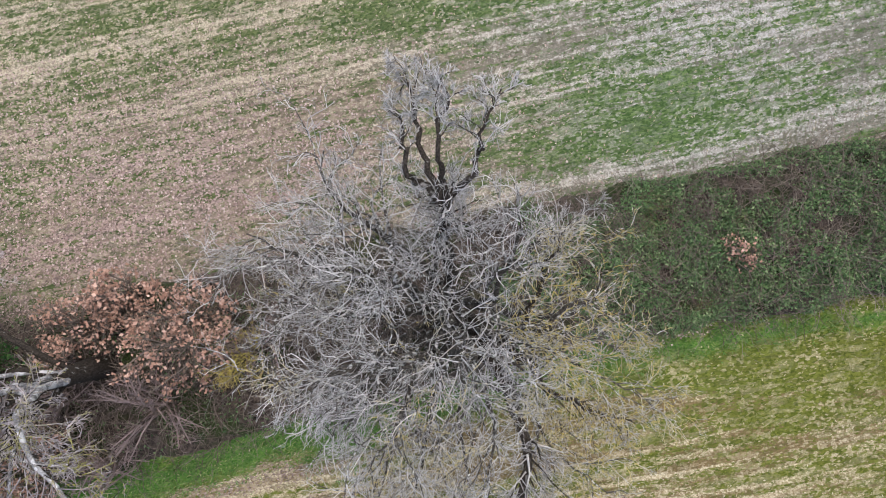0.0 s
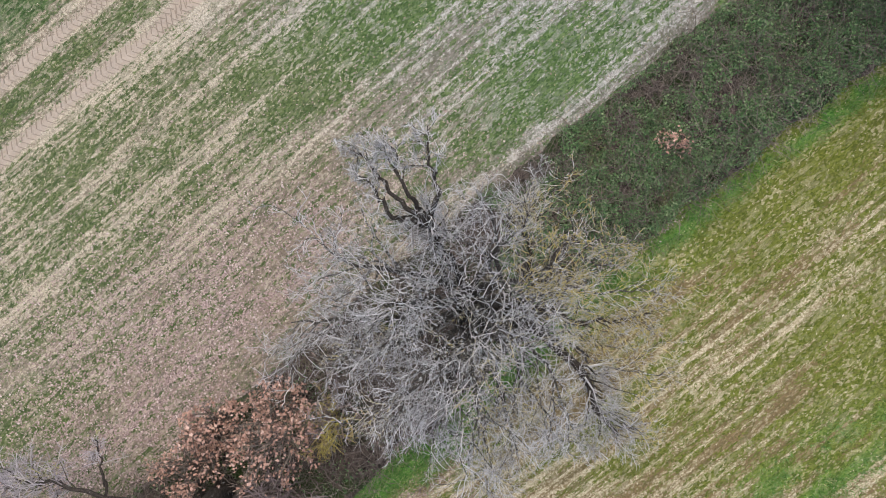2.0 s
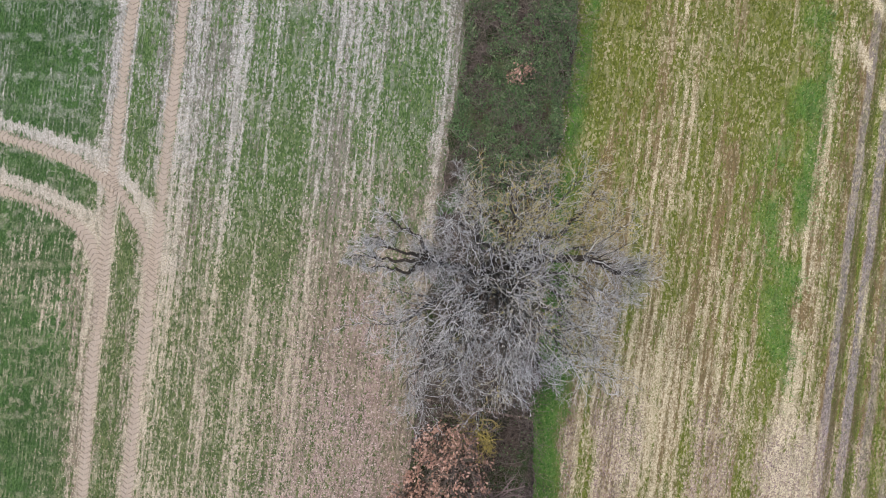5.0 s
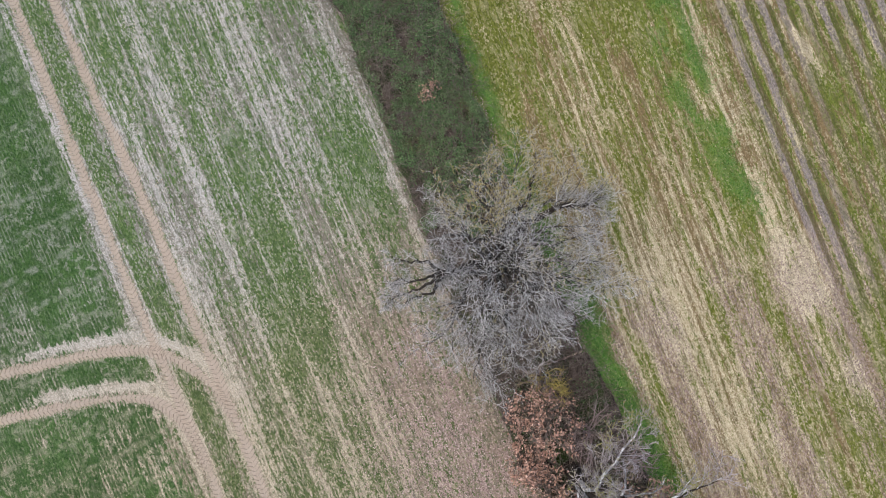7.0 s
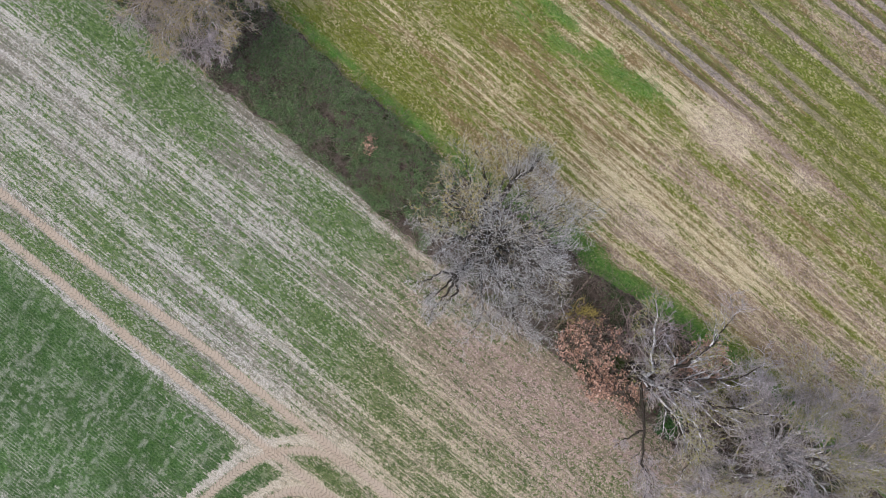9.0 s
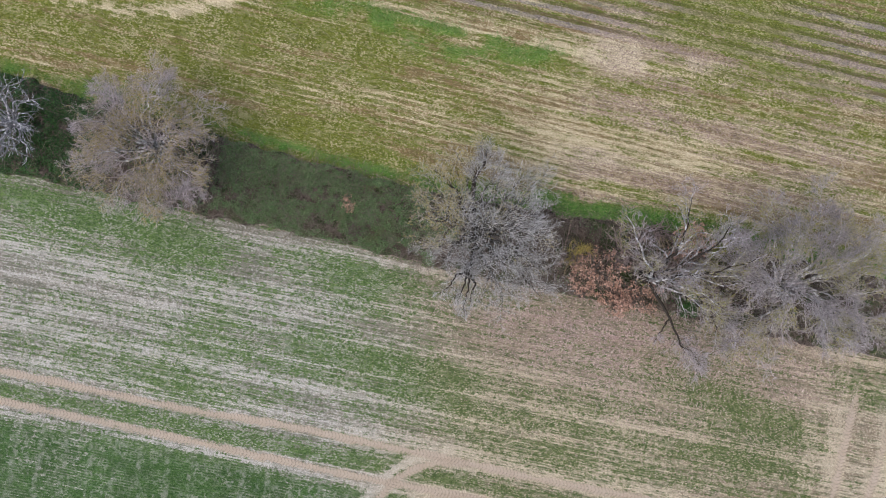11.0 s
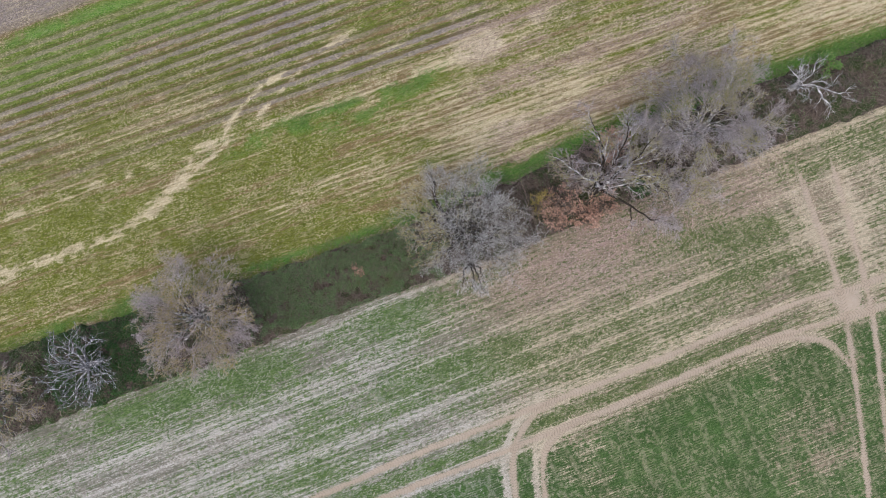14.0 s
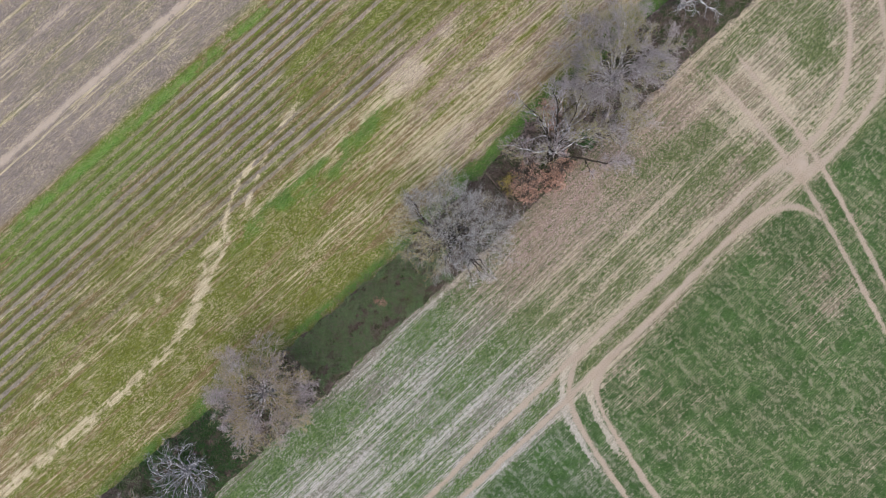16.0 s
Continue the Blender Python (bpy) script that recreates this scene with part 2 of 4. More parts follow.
    bloom = n.math("MULTIPLY", n.ramp(n.noise(3.4, 3, 0.7), 0.51, 0.6), n.ramp(n.noise(0.45, 3, 0.6), 0.38, 0.52))
    thread = n.math("MAXIMUM", n.math("MULTIPLY", n.math("MULTIPLY", thread, n.ramp(n.noise(5.0, 3, 0.7), 0.33, 0.58)), 0.55), n.math("MULTIPLY", bloom, 0.5))
    v_x = n.math("ADD", n.math("MULTIPLY_ADD", xyz.outputs[1], 0.12, xyz.outputs[0]), n.math("MULTIPLY", warp, 0.9))
    passes = n.math("MULTIPLY", n.ramp(n.math("SINE", n.math("MULTIPLY", v_x, 2 * math.pi / 1.45)), 0.55, 1.0), n.ramp(n.noise(1.9, 4, 0.7), 0.42, 0.62))
    thread = n.math("MAXIMUM", thread, n.math("MULTIPLY", passes, 0.5))
    thread = n.math("MULTIPLY", thread, n.math("MULTIPLY", lush, n.math("SUBTRACT", 1.0, east)))
    color = n.mix(thread, color, straw_c)
    dull = n.math("MULTIPLY", n.ramp(w1b, 0.7, 0.8), n.math("SUBTRACT", 1.0, bare))
    color = n.mix(n.math("MULTIPLY", dull, 0.28), color, n.mix(east, (0.035, 0.062, 0.022), (0.06, 0.062, 0.018)))
    dry = n.math("MULTIPLY", n.ramp(f3b, 0.70, 0.78), n.ramp(n.noise(0.5, 3, 0.6), 0.3, 0.6))
    color = n.mix(n.math("MULTIPLY", n.math("MULTIPLY", dry, 0.5), n.math("SUBTRACT", 1.0, lush)), color, straw_c)
    # furrows between the ridges, mixed towards a dark olive
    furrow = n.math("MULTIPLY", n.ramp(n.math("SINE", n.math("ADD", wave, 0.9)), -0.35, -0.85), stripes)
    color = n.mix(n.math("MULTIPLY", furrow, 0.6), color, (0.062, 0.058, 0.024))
    sand = n.mix(n.noise(3.0, 4, 0.6), (0.30, 0.24, 0.18), (0.44, 0.365, 0.29))
    sand = n.mix(n.math("MULTIPLY", f2, 0.4), sand, (0.47, 0.41, 0.335))
    ragged = n.ramp(n.math("SUBTRACT", track, n.math("MULTIPLY", f1b, 0.55)), 0.0, 0.3)
    color = n.mix(ragged, color, sand)
    h = n.math("ADD", n.math("MULTIPLY", speck, 0.8), n.math("MULTIPLY", plant, 0.5))
    h = n.math("ADD", h, n.math("MULTIPLY", f2, 0.4))
    return n.finish(color, 0.95, h, 0.6, 0.05, 0.1)


def bark_material(name, dark, light, lichen, amount, patch=5.0):
    n = Nodes(name)
    grain = n.noise(38.0, 4, 0.65, n.stretch(1, 1, 0.3))
    spots = n.noise(patch, 4, 0.62)
    c = n.mix(n.ramp(grain, 0.35, 0.7), dark, light)
    c = n.mix(n.ramp(spots, 0.62 - amount * 0.3, 0.72 - amount * 0.25), c, lichen)
    return n.finish(c, 0.92, grain, 0.6, 0.01, 0.1)


def twig_material(name, dull, pale, lichen, share, side=None):
    n = Nodes(name)
    geo = n.tree.nodes["Geometry"]
    c = n.mix(geo.outputs["Random Per Island"], dull, pale)
    zone = n.noise(0.55, 2, 0.5)
    if side:
        # lichen keeps to one side of the crown
        xyz = n.add("ShaderNodeSeparateXYZ")
        n.tree.links.new(n.pos, xyz.inputs[0])
        zone = n.math("MULTIPLY_ADD", n.ramp(xyz.outputs[0], side[0], side[1]), 0.22, n.math("MULTIPLY", zone, 0.8))
        zone = n.math("MULTIPLY", zone, n.ramp(xyz.outputs[1], -1.2, 0.4))
    spots = n.noise(9.0, 3, 0.6)
    f = n.math("MULTIPLY", n.ramp(zone, 0.66 - share, 0.82 - share), n.ramp(spots, 0.42, 0.6))
    c = n.mix(f, c, lichen)
    return n.finish(c, 0.9, None, spec=0.15)


def leaf_material(name, a, b, c, rough=0.6):
    n = Nodes(name)
    geo = n.tree.nodes["Geometry"]
    r = geo.outputs["Random Per Island"]
    col = n.mix(n.ramp(r, 0.0, 0.55), a, b)
    col = n.mix(n.ramp(r, 0.72, 1.0), col, c)
    col = n.mix(n.math("MULTIPLY", n.noise(1.6, 3), 0.5), col, a)
    return n.finish(col, rough, n.noise(60.0, 2), 0.2, 0.003, 0.25)


m_ground = ground_material()
m_bark = bark_material("oak_bark", (0.020, 0.016, 0.013), (0.068, 0.057, 0.047), (0.30, 0.29, 0.28), 0.06)
m_bark_mid = bark_material("lichened_branch", (0.042, 0.037, 0.031), (0.13, 0.12, 0.107), (0.52, 0.515, 0.49), 0.38, 9.0)
m_limb = bark_material("patchy_lichened_limb", (0.03, 0.026, 0.022), (0.095, 0.085, 0.073), (0.42, 0.42, 0.395), 0.25, 7.0)
m_twig = twig_material("pale_twig", (0.17, 0.16, 0.15), (0.61, 0.595, 0.58), (0.46, 0.375, 0.12), 0.26, (0.3, -1.8))
m_twig_brown = twig_material("brown_twig", (0.22, 0.183, 0.188), (0.53, 0.465, 0.475), (0.36, 0.29, 0.09), 0.27)
m_twig_olive = twig_material("olive_twig", (0.195, 0.172, 0.174), (0.48, 0.435, 0.44), (0.33, 0.31, 0.09), 0.22)
m_stem = twig_material("hedge_stem", (0.075, 0.055, 0.045), (0.24, 0.20, 0.165), (0.13, 0.14, 0.05), 0.1)
m_dead = bark_material("bleached_deadwood", (0.15, 0.145, 0.145), (0.36, 0.355, 0.36), (0.6, 0.595, 0.6), 0.5, 4.0)
m_snag = bark_material("weathered_deadwood", (0.10, 0.10, 0.108), (0.26, 0.26, 0.275), (0.52, 0.52, 0.54), 0.4, 5.0)
m_pale_limb = bark_material("pale_lichened_limb", (0.13, 0.12, 0.11), (0.30, 0.29, 0.28), (0.55, 0.545, 0.54), 0.5, 5.0)
m_yellow_twig = twig_material("yellow_twig", (0.17, 0.13, 0.06), (0.42, 0.33, 0.14), (0.46, 0.38, 0.10), 0.3)
m_brush = twig_material("brown_brushwood", (0.13, 0.095, 0.088), (0.36, 0.285, 0.268), (0.30, 0.24, 0.10), 0.12)
m_rust = leaf_material("withered_oak_leaf", (0.25, 0.14, 0.10), (0.45, 0.275, 0.205), (0.62, 0.44, 0.35))
m_bramble = leaf_material("bramble_leaf", (0.045, 0.092, 0.034), (0.13, 0.218, 0.082), (0.29, 0.37, 0.18))
m_ivy = leaf_material("ivy_leaf", (0.018, 0.055, 0.014), (0.04, 0.105, 0.025), (0.08, 0.17, 0.045))
m_grass = leaf_material("verge_grass", (0.06, 0.145, 0.028), (0.13, 0.26, 0.06), (0.40, 0.39, 0.18), 0.7)
m_crop = leaf_material("young_crop", (0.045, 0.095, 0.025), (0.085, 0.15, 0.045), (0.17, 0.20, 0.08), 0.7)
m_olive = leaf_material("stubble_weed", (0.10, 0.12, 0.025), (0.17, 0.18, 0.045), (0.30, 0.27, 0.10), 0.7)
m_straw = leaf_material("dry_straw", (0.30, 0.25, 0.15), (0.50, 0.43, 0.29), (0.64, 0.58, 0.45), 0.8)
m_fallen = leaf_material("fallen_leaf", (0.21, 0.145, 0.125), (0.43, 0.325, 0.29), (0.64, 0.53, 0.48), 0.8)


def thicket_material():
    n = Nodes("thicket_floor")
    c = n.mix(n.ramp(n.noise(7.0, 5, 0.7), 0.3, 0.7), (0.035, 0.027, 0.023), (0.15, 0.118, 0.10))
    c = n.mix(n.ramp(n.noise(1.1, 3, 0.6), 0.45, 0.62), c, n.mix(n.noise(20.0, 3), (0.02, 0.035, 0.012), (0.06, 0.085, 0.03)))
    return n.finish(c, 0.95, n.noise(14.0, 4, 0.7), 1.0, 0.08, 0.1)


def lug_material():
    n = Nodes("pressed_soil")
    c = n.mix(n.noise(9.0, 3, 0.6), (0.215, 0.17, 0.125), (0.31, 0.255, 0.195))
    return n.finish(c, 0.95, n.noise(60.0, 3), 0.4, 0.01, 0.1)


m_thicket = thicket_material()
m_lug = lug_material()

# ---------------------------------------------------------------- plan: field edges, wheel tracks, paths
EDGE_X = [-60, -28, -15, -9, -2.5, 5, 10, 17, 26, 32, 60]
EDGE_LOW = [-4.2, -2.35, -1.65, -1.2, -0.95, -0.6, -0.2, 0.22, 0.85, 1.15, 2.6]
EDGE_HIGH = [2.4, 3.3, 3.1, 3.05, 3.2, 3.9, 4.6, 5.0, 5.3, 5.5, 6.5]


def low(x):
    return np.interp(x, EDGE_X, EDGE_LOW)


def high(x):
    return np.interp(x, EDGE_X, EDGE_HIGH)


FIELD_RUT_INNER = [(-60, -15.6), (-24, -13.12), (-13.2, -12.4), (-7.75, -11.8), (-2, -11.38), (2.6, -11.02), (8.2, -10.72), (14.8, -10.08), (20.6, -9.6), (23.5, -9.7), (26.2, -9.65), (28.8, -8.9), (31.6, -6.9), (34.5, -3.3), (37.5, 3)]
FIELD_RUT_OUTER = [(-60, -17.4), (-24, -14.8), (-13, -14.05), (-7.9, -13.75), (-2.4, -13.38), (2.3, -12.97), (8, -12.5), (14.2, -11.75), (18.5, -11.35), (22, -11.4), (25.4, -11.5), (29, -10.9), (32.3, -9.7), (35.2, -6.9), (38.5, 0)]
CROSS_RUT_INNER = [(23.3, -0.2), (23.45, -4.5), (23.5, -9.3), (22.9, -14), (21.9, -19), (20.6, -25), (19, -32), (17, -40)]
CROSS_RUT_OUTER = [(25.7, -0.8), (25.5, -5), (25.3, -9.2), (24.9, -12.5), (24.1, -16.5), (23.1, -21), (21.9, -26), (20.6, -32), (18.6, -40)]
LOOP_RUT_INNER = [(3.6, -11.02), (2.3, -11.3), (1.1, -11.9), (0.0, -12.85), (-0.7, -14.2), (-1.1, -16), (-1.4, -18.4), (-1.6, -21), (-1.8, -26), (-1.9, -40)]
LOOP_RUT_OUTER = [(4.9, -12.72), (3.7, -12.9), (2.6, -13.25), (1.6, -14.1), (1.0, -15.5), (0.65, -17.5), (0.35, -20), (0.1, -23), (0, -28), (0, -40)]
CORNER_RUT = [(17.0, -11.45), (19.6, -11.75), (21.6, -12.7), (22.6, -14.6)]
WHEELS = [FIELD_RUT_INNER, FIELD_RUT_OUTER, CROSS_RUT_INNER, CROSS_RUT_OUTER, LOOP_RUT_INNER, LOOP_RUT_OUTER, CORNER_RUT]
WHEEL_LINES = [resample(w, 0.1) for w in WHEELS]
DRY_PATH = resample([(-60, 8.7), (-38, 8.1), (-31.2, 8.2), (-24.1, 8.35), (-21.6, 8.6), (-18.9, 9.25), (-17.4, 10.1), (-15.7, 10.95), (-12.1, 12.4), (-10.3, 13.25), (-8.9, 14.1), (-7.3, 14.95), (-6.1, 15.8), (-4.1, 16.5), (-1.8, 17.0)], 0.12)
DRY_FORK = resample([(-16.6, 10.7), (-15.4, 11.9), (-14.6, 12.4), (-13, 12.7), (-11.9, 13.7), (-10, 14.9), (-7.5, 15.7)], 0.12)
WHITE_TRACKS = [resample([(-60, 26.9), (-23, 28.1), (-3.8, 28.7), (30, 29.7), (60, 30.6)], 0.2), resample([(-60, 32.6), (-18.4, 34), (-8, 34.4), (30, 35.6), (60, 36.5)], 0.2)]

# ---------------------------------------------------------------- ground sheet


def axis(lo, hi, pitch, end):
    mid = np.arange(lo, hi + 1e-6, pitch)
    out, gap = [], pitch
    while sum(out) < end:
        gap *= 1.45
        out.append(gap)
    c = np.cumsum(out)
    return np.concatenate([lo - c[::-1], mid, hi + c])


def build_ground():
    xs, ys = axis(-42, 42, 0.21, 2600), axis(-32, 40, 0.21, 2600)
    X, Y = np.meshgrid(xs, ys, indexing="ij")
    lo, hi = low(X), high(X)
    vw, ve = Y - 0.075 * X, Y - 0.03 * X
    east = step(0.35, 0.65, (Y - lo) / (hi - lo))
    streak = fbm(X, vw, 9.0, 0.55, 21)
    streak2 = fbm(X, vw, 3.5, 0.35, 31)
    broad = fbm(X, Y, 6.0, 4.0, 41)
    clump = fbm(X, Y, 1.1, 0.9, 51)
    across = fbm(X + 0.1 * Y, Y, 1.6, 3.2, 61)
    # west field
    lush_w = step(-13.2, -14.6, vw)
    g = 0.52 + 0.55 * (streak - 0.5) + 0.4 * (streak2 - 0.5) + 0.5 * (broad - 0.5) + 0.35 * (clump - 0.5)
    g = g + lush_w * (0.38 + 0.6 * (broad - 0.5)) - lush_w * 0.42 * step(0.4, 0.75, across) * step(0.3, 0.65, fbm(X, Y, 7, 7, 45))
    g = g + 0.5 * blob(X, Y, -4.5, -2.9, 4.0, 1.1) + 0.55 * blob(X, Y, 16.3, -3.7, 3.2, 0.9) + 0.75 * blob(X, Y, -16.3, -3.3, 2.8, 1.1)
    g = g + 0.4 * blob(X, Y, -3, -7.5, 7.0, 1.6) + 0.5 * blob(X, Y, 21.8, -8.0, 1.0, 1.2) + 0.5 * blob(X, Y, 29.5, -5.0, 1.6, 1.5)
    g = g + 0.35 * step(1.6, 0.2, np.abs(Y - lo + 1.7)) * step(19, 23, X)
    p = 0.545 + 0.7 * (streak - 0.5) + 0.5 * (broad - 0.5)
    g = g - 0.05 * step(0, 8, X) * (1 - lush_w)
    g = g + 0.3 * blob(X, Y, -23, -3.4, 7, 1.5)
    p = p - 0.4 * blob(X, Y, -23, -3.4, 8, 1.6) - 0.3 * blob(X, Y, -16.3, -3.3, 2.6, 1.0) + 0.03 * step(-8, -20, X) * step(-3, -5, vw) + 0.04 * blob(X, Y, -22, -7.5, 6.5, 2.8) + 0.15 * blob(X, Y, 26, -5, 5, 4)
    for sx, sv, ln in ((-4, -3.55, 6.5), (-12, -5.0, 9), (4, -5.4, 9), (-20, -8.4, 8), (-5, -8.6, 8), (10, -7.4, 9)):
        band = np.exp(-((vw - sv) / 0.22) ** 2 - ((X - sx) / ln) ** 2)
        p, g = p + 0.3 * band, g - 0.25 * band
    wave = np.clip(np.sin(2 * np.pi * (vw + 0.5 * (fbm(X, vw, 9, 3, 47) - 0.5)) / 1.55), 0, 1) ** 2 * step(0.3, 0.6, fbm(X, vw, 6, 1.5, 49) + 0.1) * (1 - 0.7 * lush_w)
    wave = wave * (1 - 0.35 * step(-2, 5, X))
    p, g = p + 0.26 * wave - 0.07, g - 0.22 * wave + 0.07
    middle = np.exp(-((vw + 12.25) / 0.5) ** 2) * step(22, 19, X)
    p, g = p - 0.35 * middle, g + 0.4 * middle
    g = g - 0.22 * blob(X, Y, -23, -7.0, 7, 3.0) - 0.2 * blob(X, Y, 25.5, -4.5, 4.5, 4)
    g, p = g - 0.14 * blob(X, Y, 5, -10, 10, 1.8), p + 0.08 * blob(X, Y, 5, -10, 10, 1.8)
    fringe = np.exp(-((Y - lo + 0.28) / 0.22) ** 2)
    p, g = p + 0.06 * fringe * step(6, 1, X) + 0.3 * fringe * step(16, 20, X), g - 0.3 * fringe * (step(6, 1, X) + step(16, 20, X))
    lit = 0.95 * blob(X, Y, 8.5, -1.6, 6.5, 2.3) + 0.5 * blob(X, Y, 3.0, -2.6, 4.0, 1.6) + 0.8 * blob(X, Y, 14.5, -1.0, 6.0, 1.7) + 0.22 * blob(X, Y, 7, -4.3, 7, 1.3) + 0.6 * blob(X, Y, 11, -4.6, 8, 2.8)
    lit = lit * (0.27 + 0.7 * (streak - 0.2) + 0.5 * (clump - 0.5)) + 0.35 * blob(X, Y, -17, -1.5, 3.5, 1.2)
    lit = lit + 0.75 * step(0.56, 0.4, np.abs(Y - (lo + hi) / 2) / (hi - lo))
    band_w = step(1.5, 5.5, X) * step(25, 19, X) * step(-6.6, -3.4, vw + 0.9 * (broad - 0.5)) * step(0.22, 0.5, streak + 0.25 * (clump - 0.5))
    lit = np.maximum(lit, 0.5 * band_w)
    g = g - 0.16 * np.clip(lit, 0, 1)
    p = p - 0.3 * blob(X, Y, 10.5, -2.6, 8, 2.8)
    corner = blob(X, Y, 24.8, -4.2, 4.6, 3.8)
    hatch = step(0.42, 0.6, fbm(X + 0.25 * Y, Y, 0.7, 4.0, 63))
    p, g = p + corner * (0.42 * hatch - 0.1), g - corner * (0.3 * hatch + 0.08)
    g = g + 0.55 * blob(X, Y, 19.5, -4.4, 3.2, 0.9) + 0.5 * blob(X, Y, 18.5, -6.6, 3.0, 0.8) + 0.45 * blob(X, Y, 24.4, -8.0, 0.7, 1.3) + 0.5 * blob(X, Y, 30.5, -3.5, 2.0, 1.6)
    around = blob(X, Y, 1.0, -15.5, 5.0, 3.0) * step(0.25, 0.6, fbm(X, vw, 2.0, 1.0, 48) + 0.1)
    p, g = p + 0.15 * around, g - 0.25 * around
    # east field
    es = fbm(X, ve, 7.0, 0.32, 71)
    es2 = fbm(X, ve, 2.5, 0.24, 81)
    eb = fbm(X, ve, 8.0, 2.6, 91)
    ge = 0.535 + 0.75 * (es - 0.5) + 0.5 * (es2 - 0.5) + (0.8 - 0.35 * step(-4, 4, X)) * (eb - 0.5) + 0.2 * (clump - 0.5)
    pe = 0.45 + 0.9 * (es - 0.5) + 0.4 * (es2 - 0.5)
    straw_zone = np.exp(-((ve - 7.2) / 1.9) ** 2) * (0.5 + 0.5 * step(-8, 6, X))
    pe, ge = pe + 0.06 * straw_zone, ge - 0.12 * straw_zone
    margin = np.exp(-np.clip(Y - hi, 0, 99) / 2.2) * step(7, 0, X)
    ge, pe = ge + 0.17 * margin - 0.17 * step(-2, 4, X) * step(12.2, 10.8, ve), pe - 0.06 * margin + 0.06 * step(-2, 4, X) * step(12.2, 10.8, ve)
    verge = np.exp(-((Y - hi - 0.25) / (0.3 + 0.15 * step(-4, 3, X) + 0.3 * (clump - 0.5))) ** 2) * step(0.25, 0.6, clump + 0.15)
    verge = verge * (0.35 + 0.65 * np.maximum(step(-6, 0, X), step(0.45, 0.62, fbm(X, Y, 2.2, 0.9, 107))))
    verge = np.maximum(verge, np.maximum(blob(X, Y, -21.8, 3.2, 1.8, 0.8), blob(X, Y, 22.8, 5.5, 1.8, 0.6)))
    verge = np.maximum(verge, 0.9 * blob(X, Y, 4.0, 4.4, 1.5, 0.6))
    near = np.exp(-np.clip(Y - hi, 0, 99) / 1.1) * step(-10, -3, X) * step(0.3, 0.65, fbm(X, Y, 1.4, 0.8, 113) + 0.1)
    ge = ge + 0.75 * verge + 0.3 * near
    rim = np.exp(-((Y - hi - 0.12) / 0.2) ** 2) * step(0.4, 0.6, fbm(X, Y, 0.7, 0.6, 109)) * step(3, -2, X)
    pe, ge, verge = pe + 0.6 * rim, ge - 0.6 * rim, verge * (1 - rim)
    lush_e = np.clip(verge * 1.25 + 0.4 * near, 0, 1)
    olive = np.exp(-((ve - 9.6) / 1.3) ** 2)
    ge = ge + (0.2 - 0.2 * step(-4, 3, X)) * olive
    strip = np.exp(-((ve - 12.1) / 0.75) ** 2) * step(-17, -9, X) * step(5, 1, X) * step(0.3, 0.6, clump + 0.12)
    strip = np.maximum(strip, blob(X, Y, -3.3, 11.4, 3.4, 0.9)) * step(0.22, 0.5, fbm(X, ve, 2.5, 0.7, 93))
    ge, lush_e = ge + 0.45 * strip * (0.4 + clump), np.maximum(lush_e, 0.7 * strip * step(0.35, 0.7, clump + 0.1))
    tuftline = np.exp(-((ve - 12.75 - 0.5 * (clump - 0.5)) / 0.3) ** 2) * step(0.35, 0.6, clump)
    tuftline = tuftline * step(9, 2, X)
    pe, ge = pe + 0.35 * tuftline, ge - 0.35 * tuftline
    patch = (blob(X, Y, 5.4, 13.5, 2.5, 1.0) + 0.6 * blob(X, Y, 9.6, 14.1, 2.6, 0.9)) * (0.25 + 1.9 * clump * step(0.25, 0.55, clump))
    pe, ge = pe + 0.5 * patch, ge - 0.42 * patch
    moss = blob(X, Y, 11.5, 17.2, 4.5, 2.1)
    ge, pe = ge + 0.35 * moss, pe - 0.2 * moss
    # ploughed strips beyond
    ridge = 0.5 + 0.5 * np.sin(2 * np.pi * (ve + 0.15 * (fbm(X, ve, 6, 3, 95) - 0.5)) / 0.78)
    plough = step(13.2, 14.4, ve) * step(25.5, 23.5, ve)
    plough = plough * (1 - 0.75 * blob(X, ve, -19, 16.0, 9, 2.6)) * (1 - 0.6 * moss)
    soil = plough * step(0.2, 0.5, fbm(X, ve, 9, 1.2, 96))
    far = step(24.2, 25.6, ve)
    soil = np.maximum(soil, far * (0.75 + 0.5 * (fbm(X, ve, 10, 0.8, 97) - 0.5)))
    green_line = np.exp(-((ve - 24.2) / 0.55) ** 2) * step(5, -3, X) * step(0.2, 0.5, clump)
    green_rows = np.exp(-((ve - 22.0) / 1.9) ** 2) * step(-4, -16, X)
    ge, lush_e = ge + 0.25 * green_rows, np.maximum(lush_e, np.maximum(0.75 * green_line, 0.3 * green_rows + 0.1 * plough))
    soil = soil * (1 - 0.4 * green_rows) * (1 - 0.9 * green_line)
    pe = pe - 0.35 * plough - 0.42 * far + 0.5 * plough * step(0.66, 0.82, fbm(X, ve, 6, 0.5, 98))
    ge = ge - 0.25 * far - 0.04 * plough + 0.5 * green_line
    for sv in (26.4, 27.4, 30.2, 31.6, 33.0, 36.2, 38.0):
        line = np.exp(-((ve - sv - 0.8) / 0.22) ** 2)
        pe, soil = pe + 0.5 * line, soil * (1 - 0.45 * line)
    east = step(0.0, 0.3, Y - hi + 0.6)
    green = g * (1 - east) + ge * east
    pale = p * (1 - east) + pe * east
    green = np.where(east > 0.5, 0.5 + 0.9 * (green - 0.5), 0.47 + 0.72 * (green - 0.5) + 0.12 * lush_w)
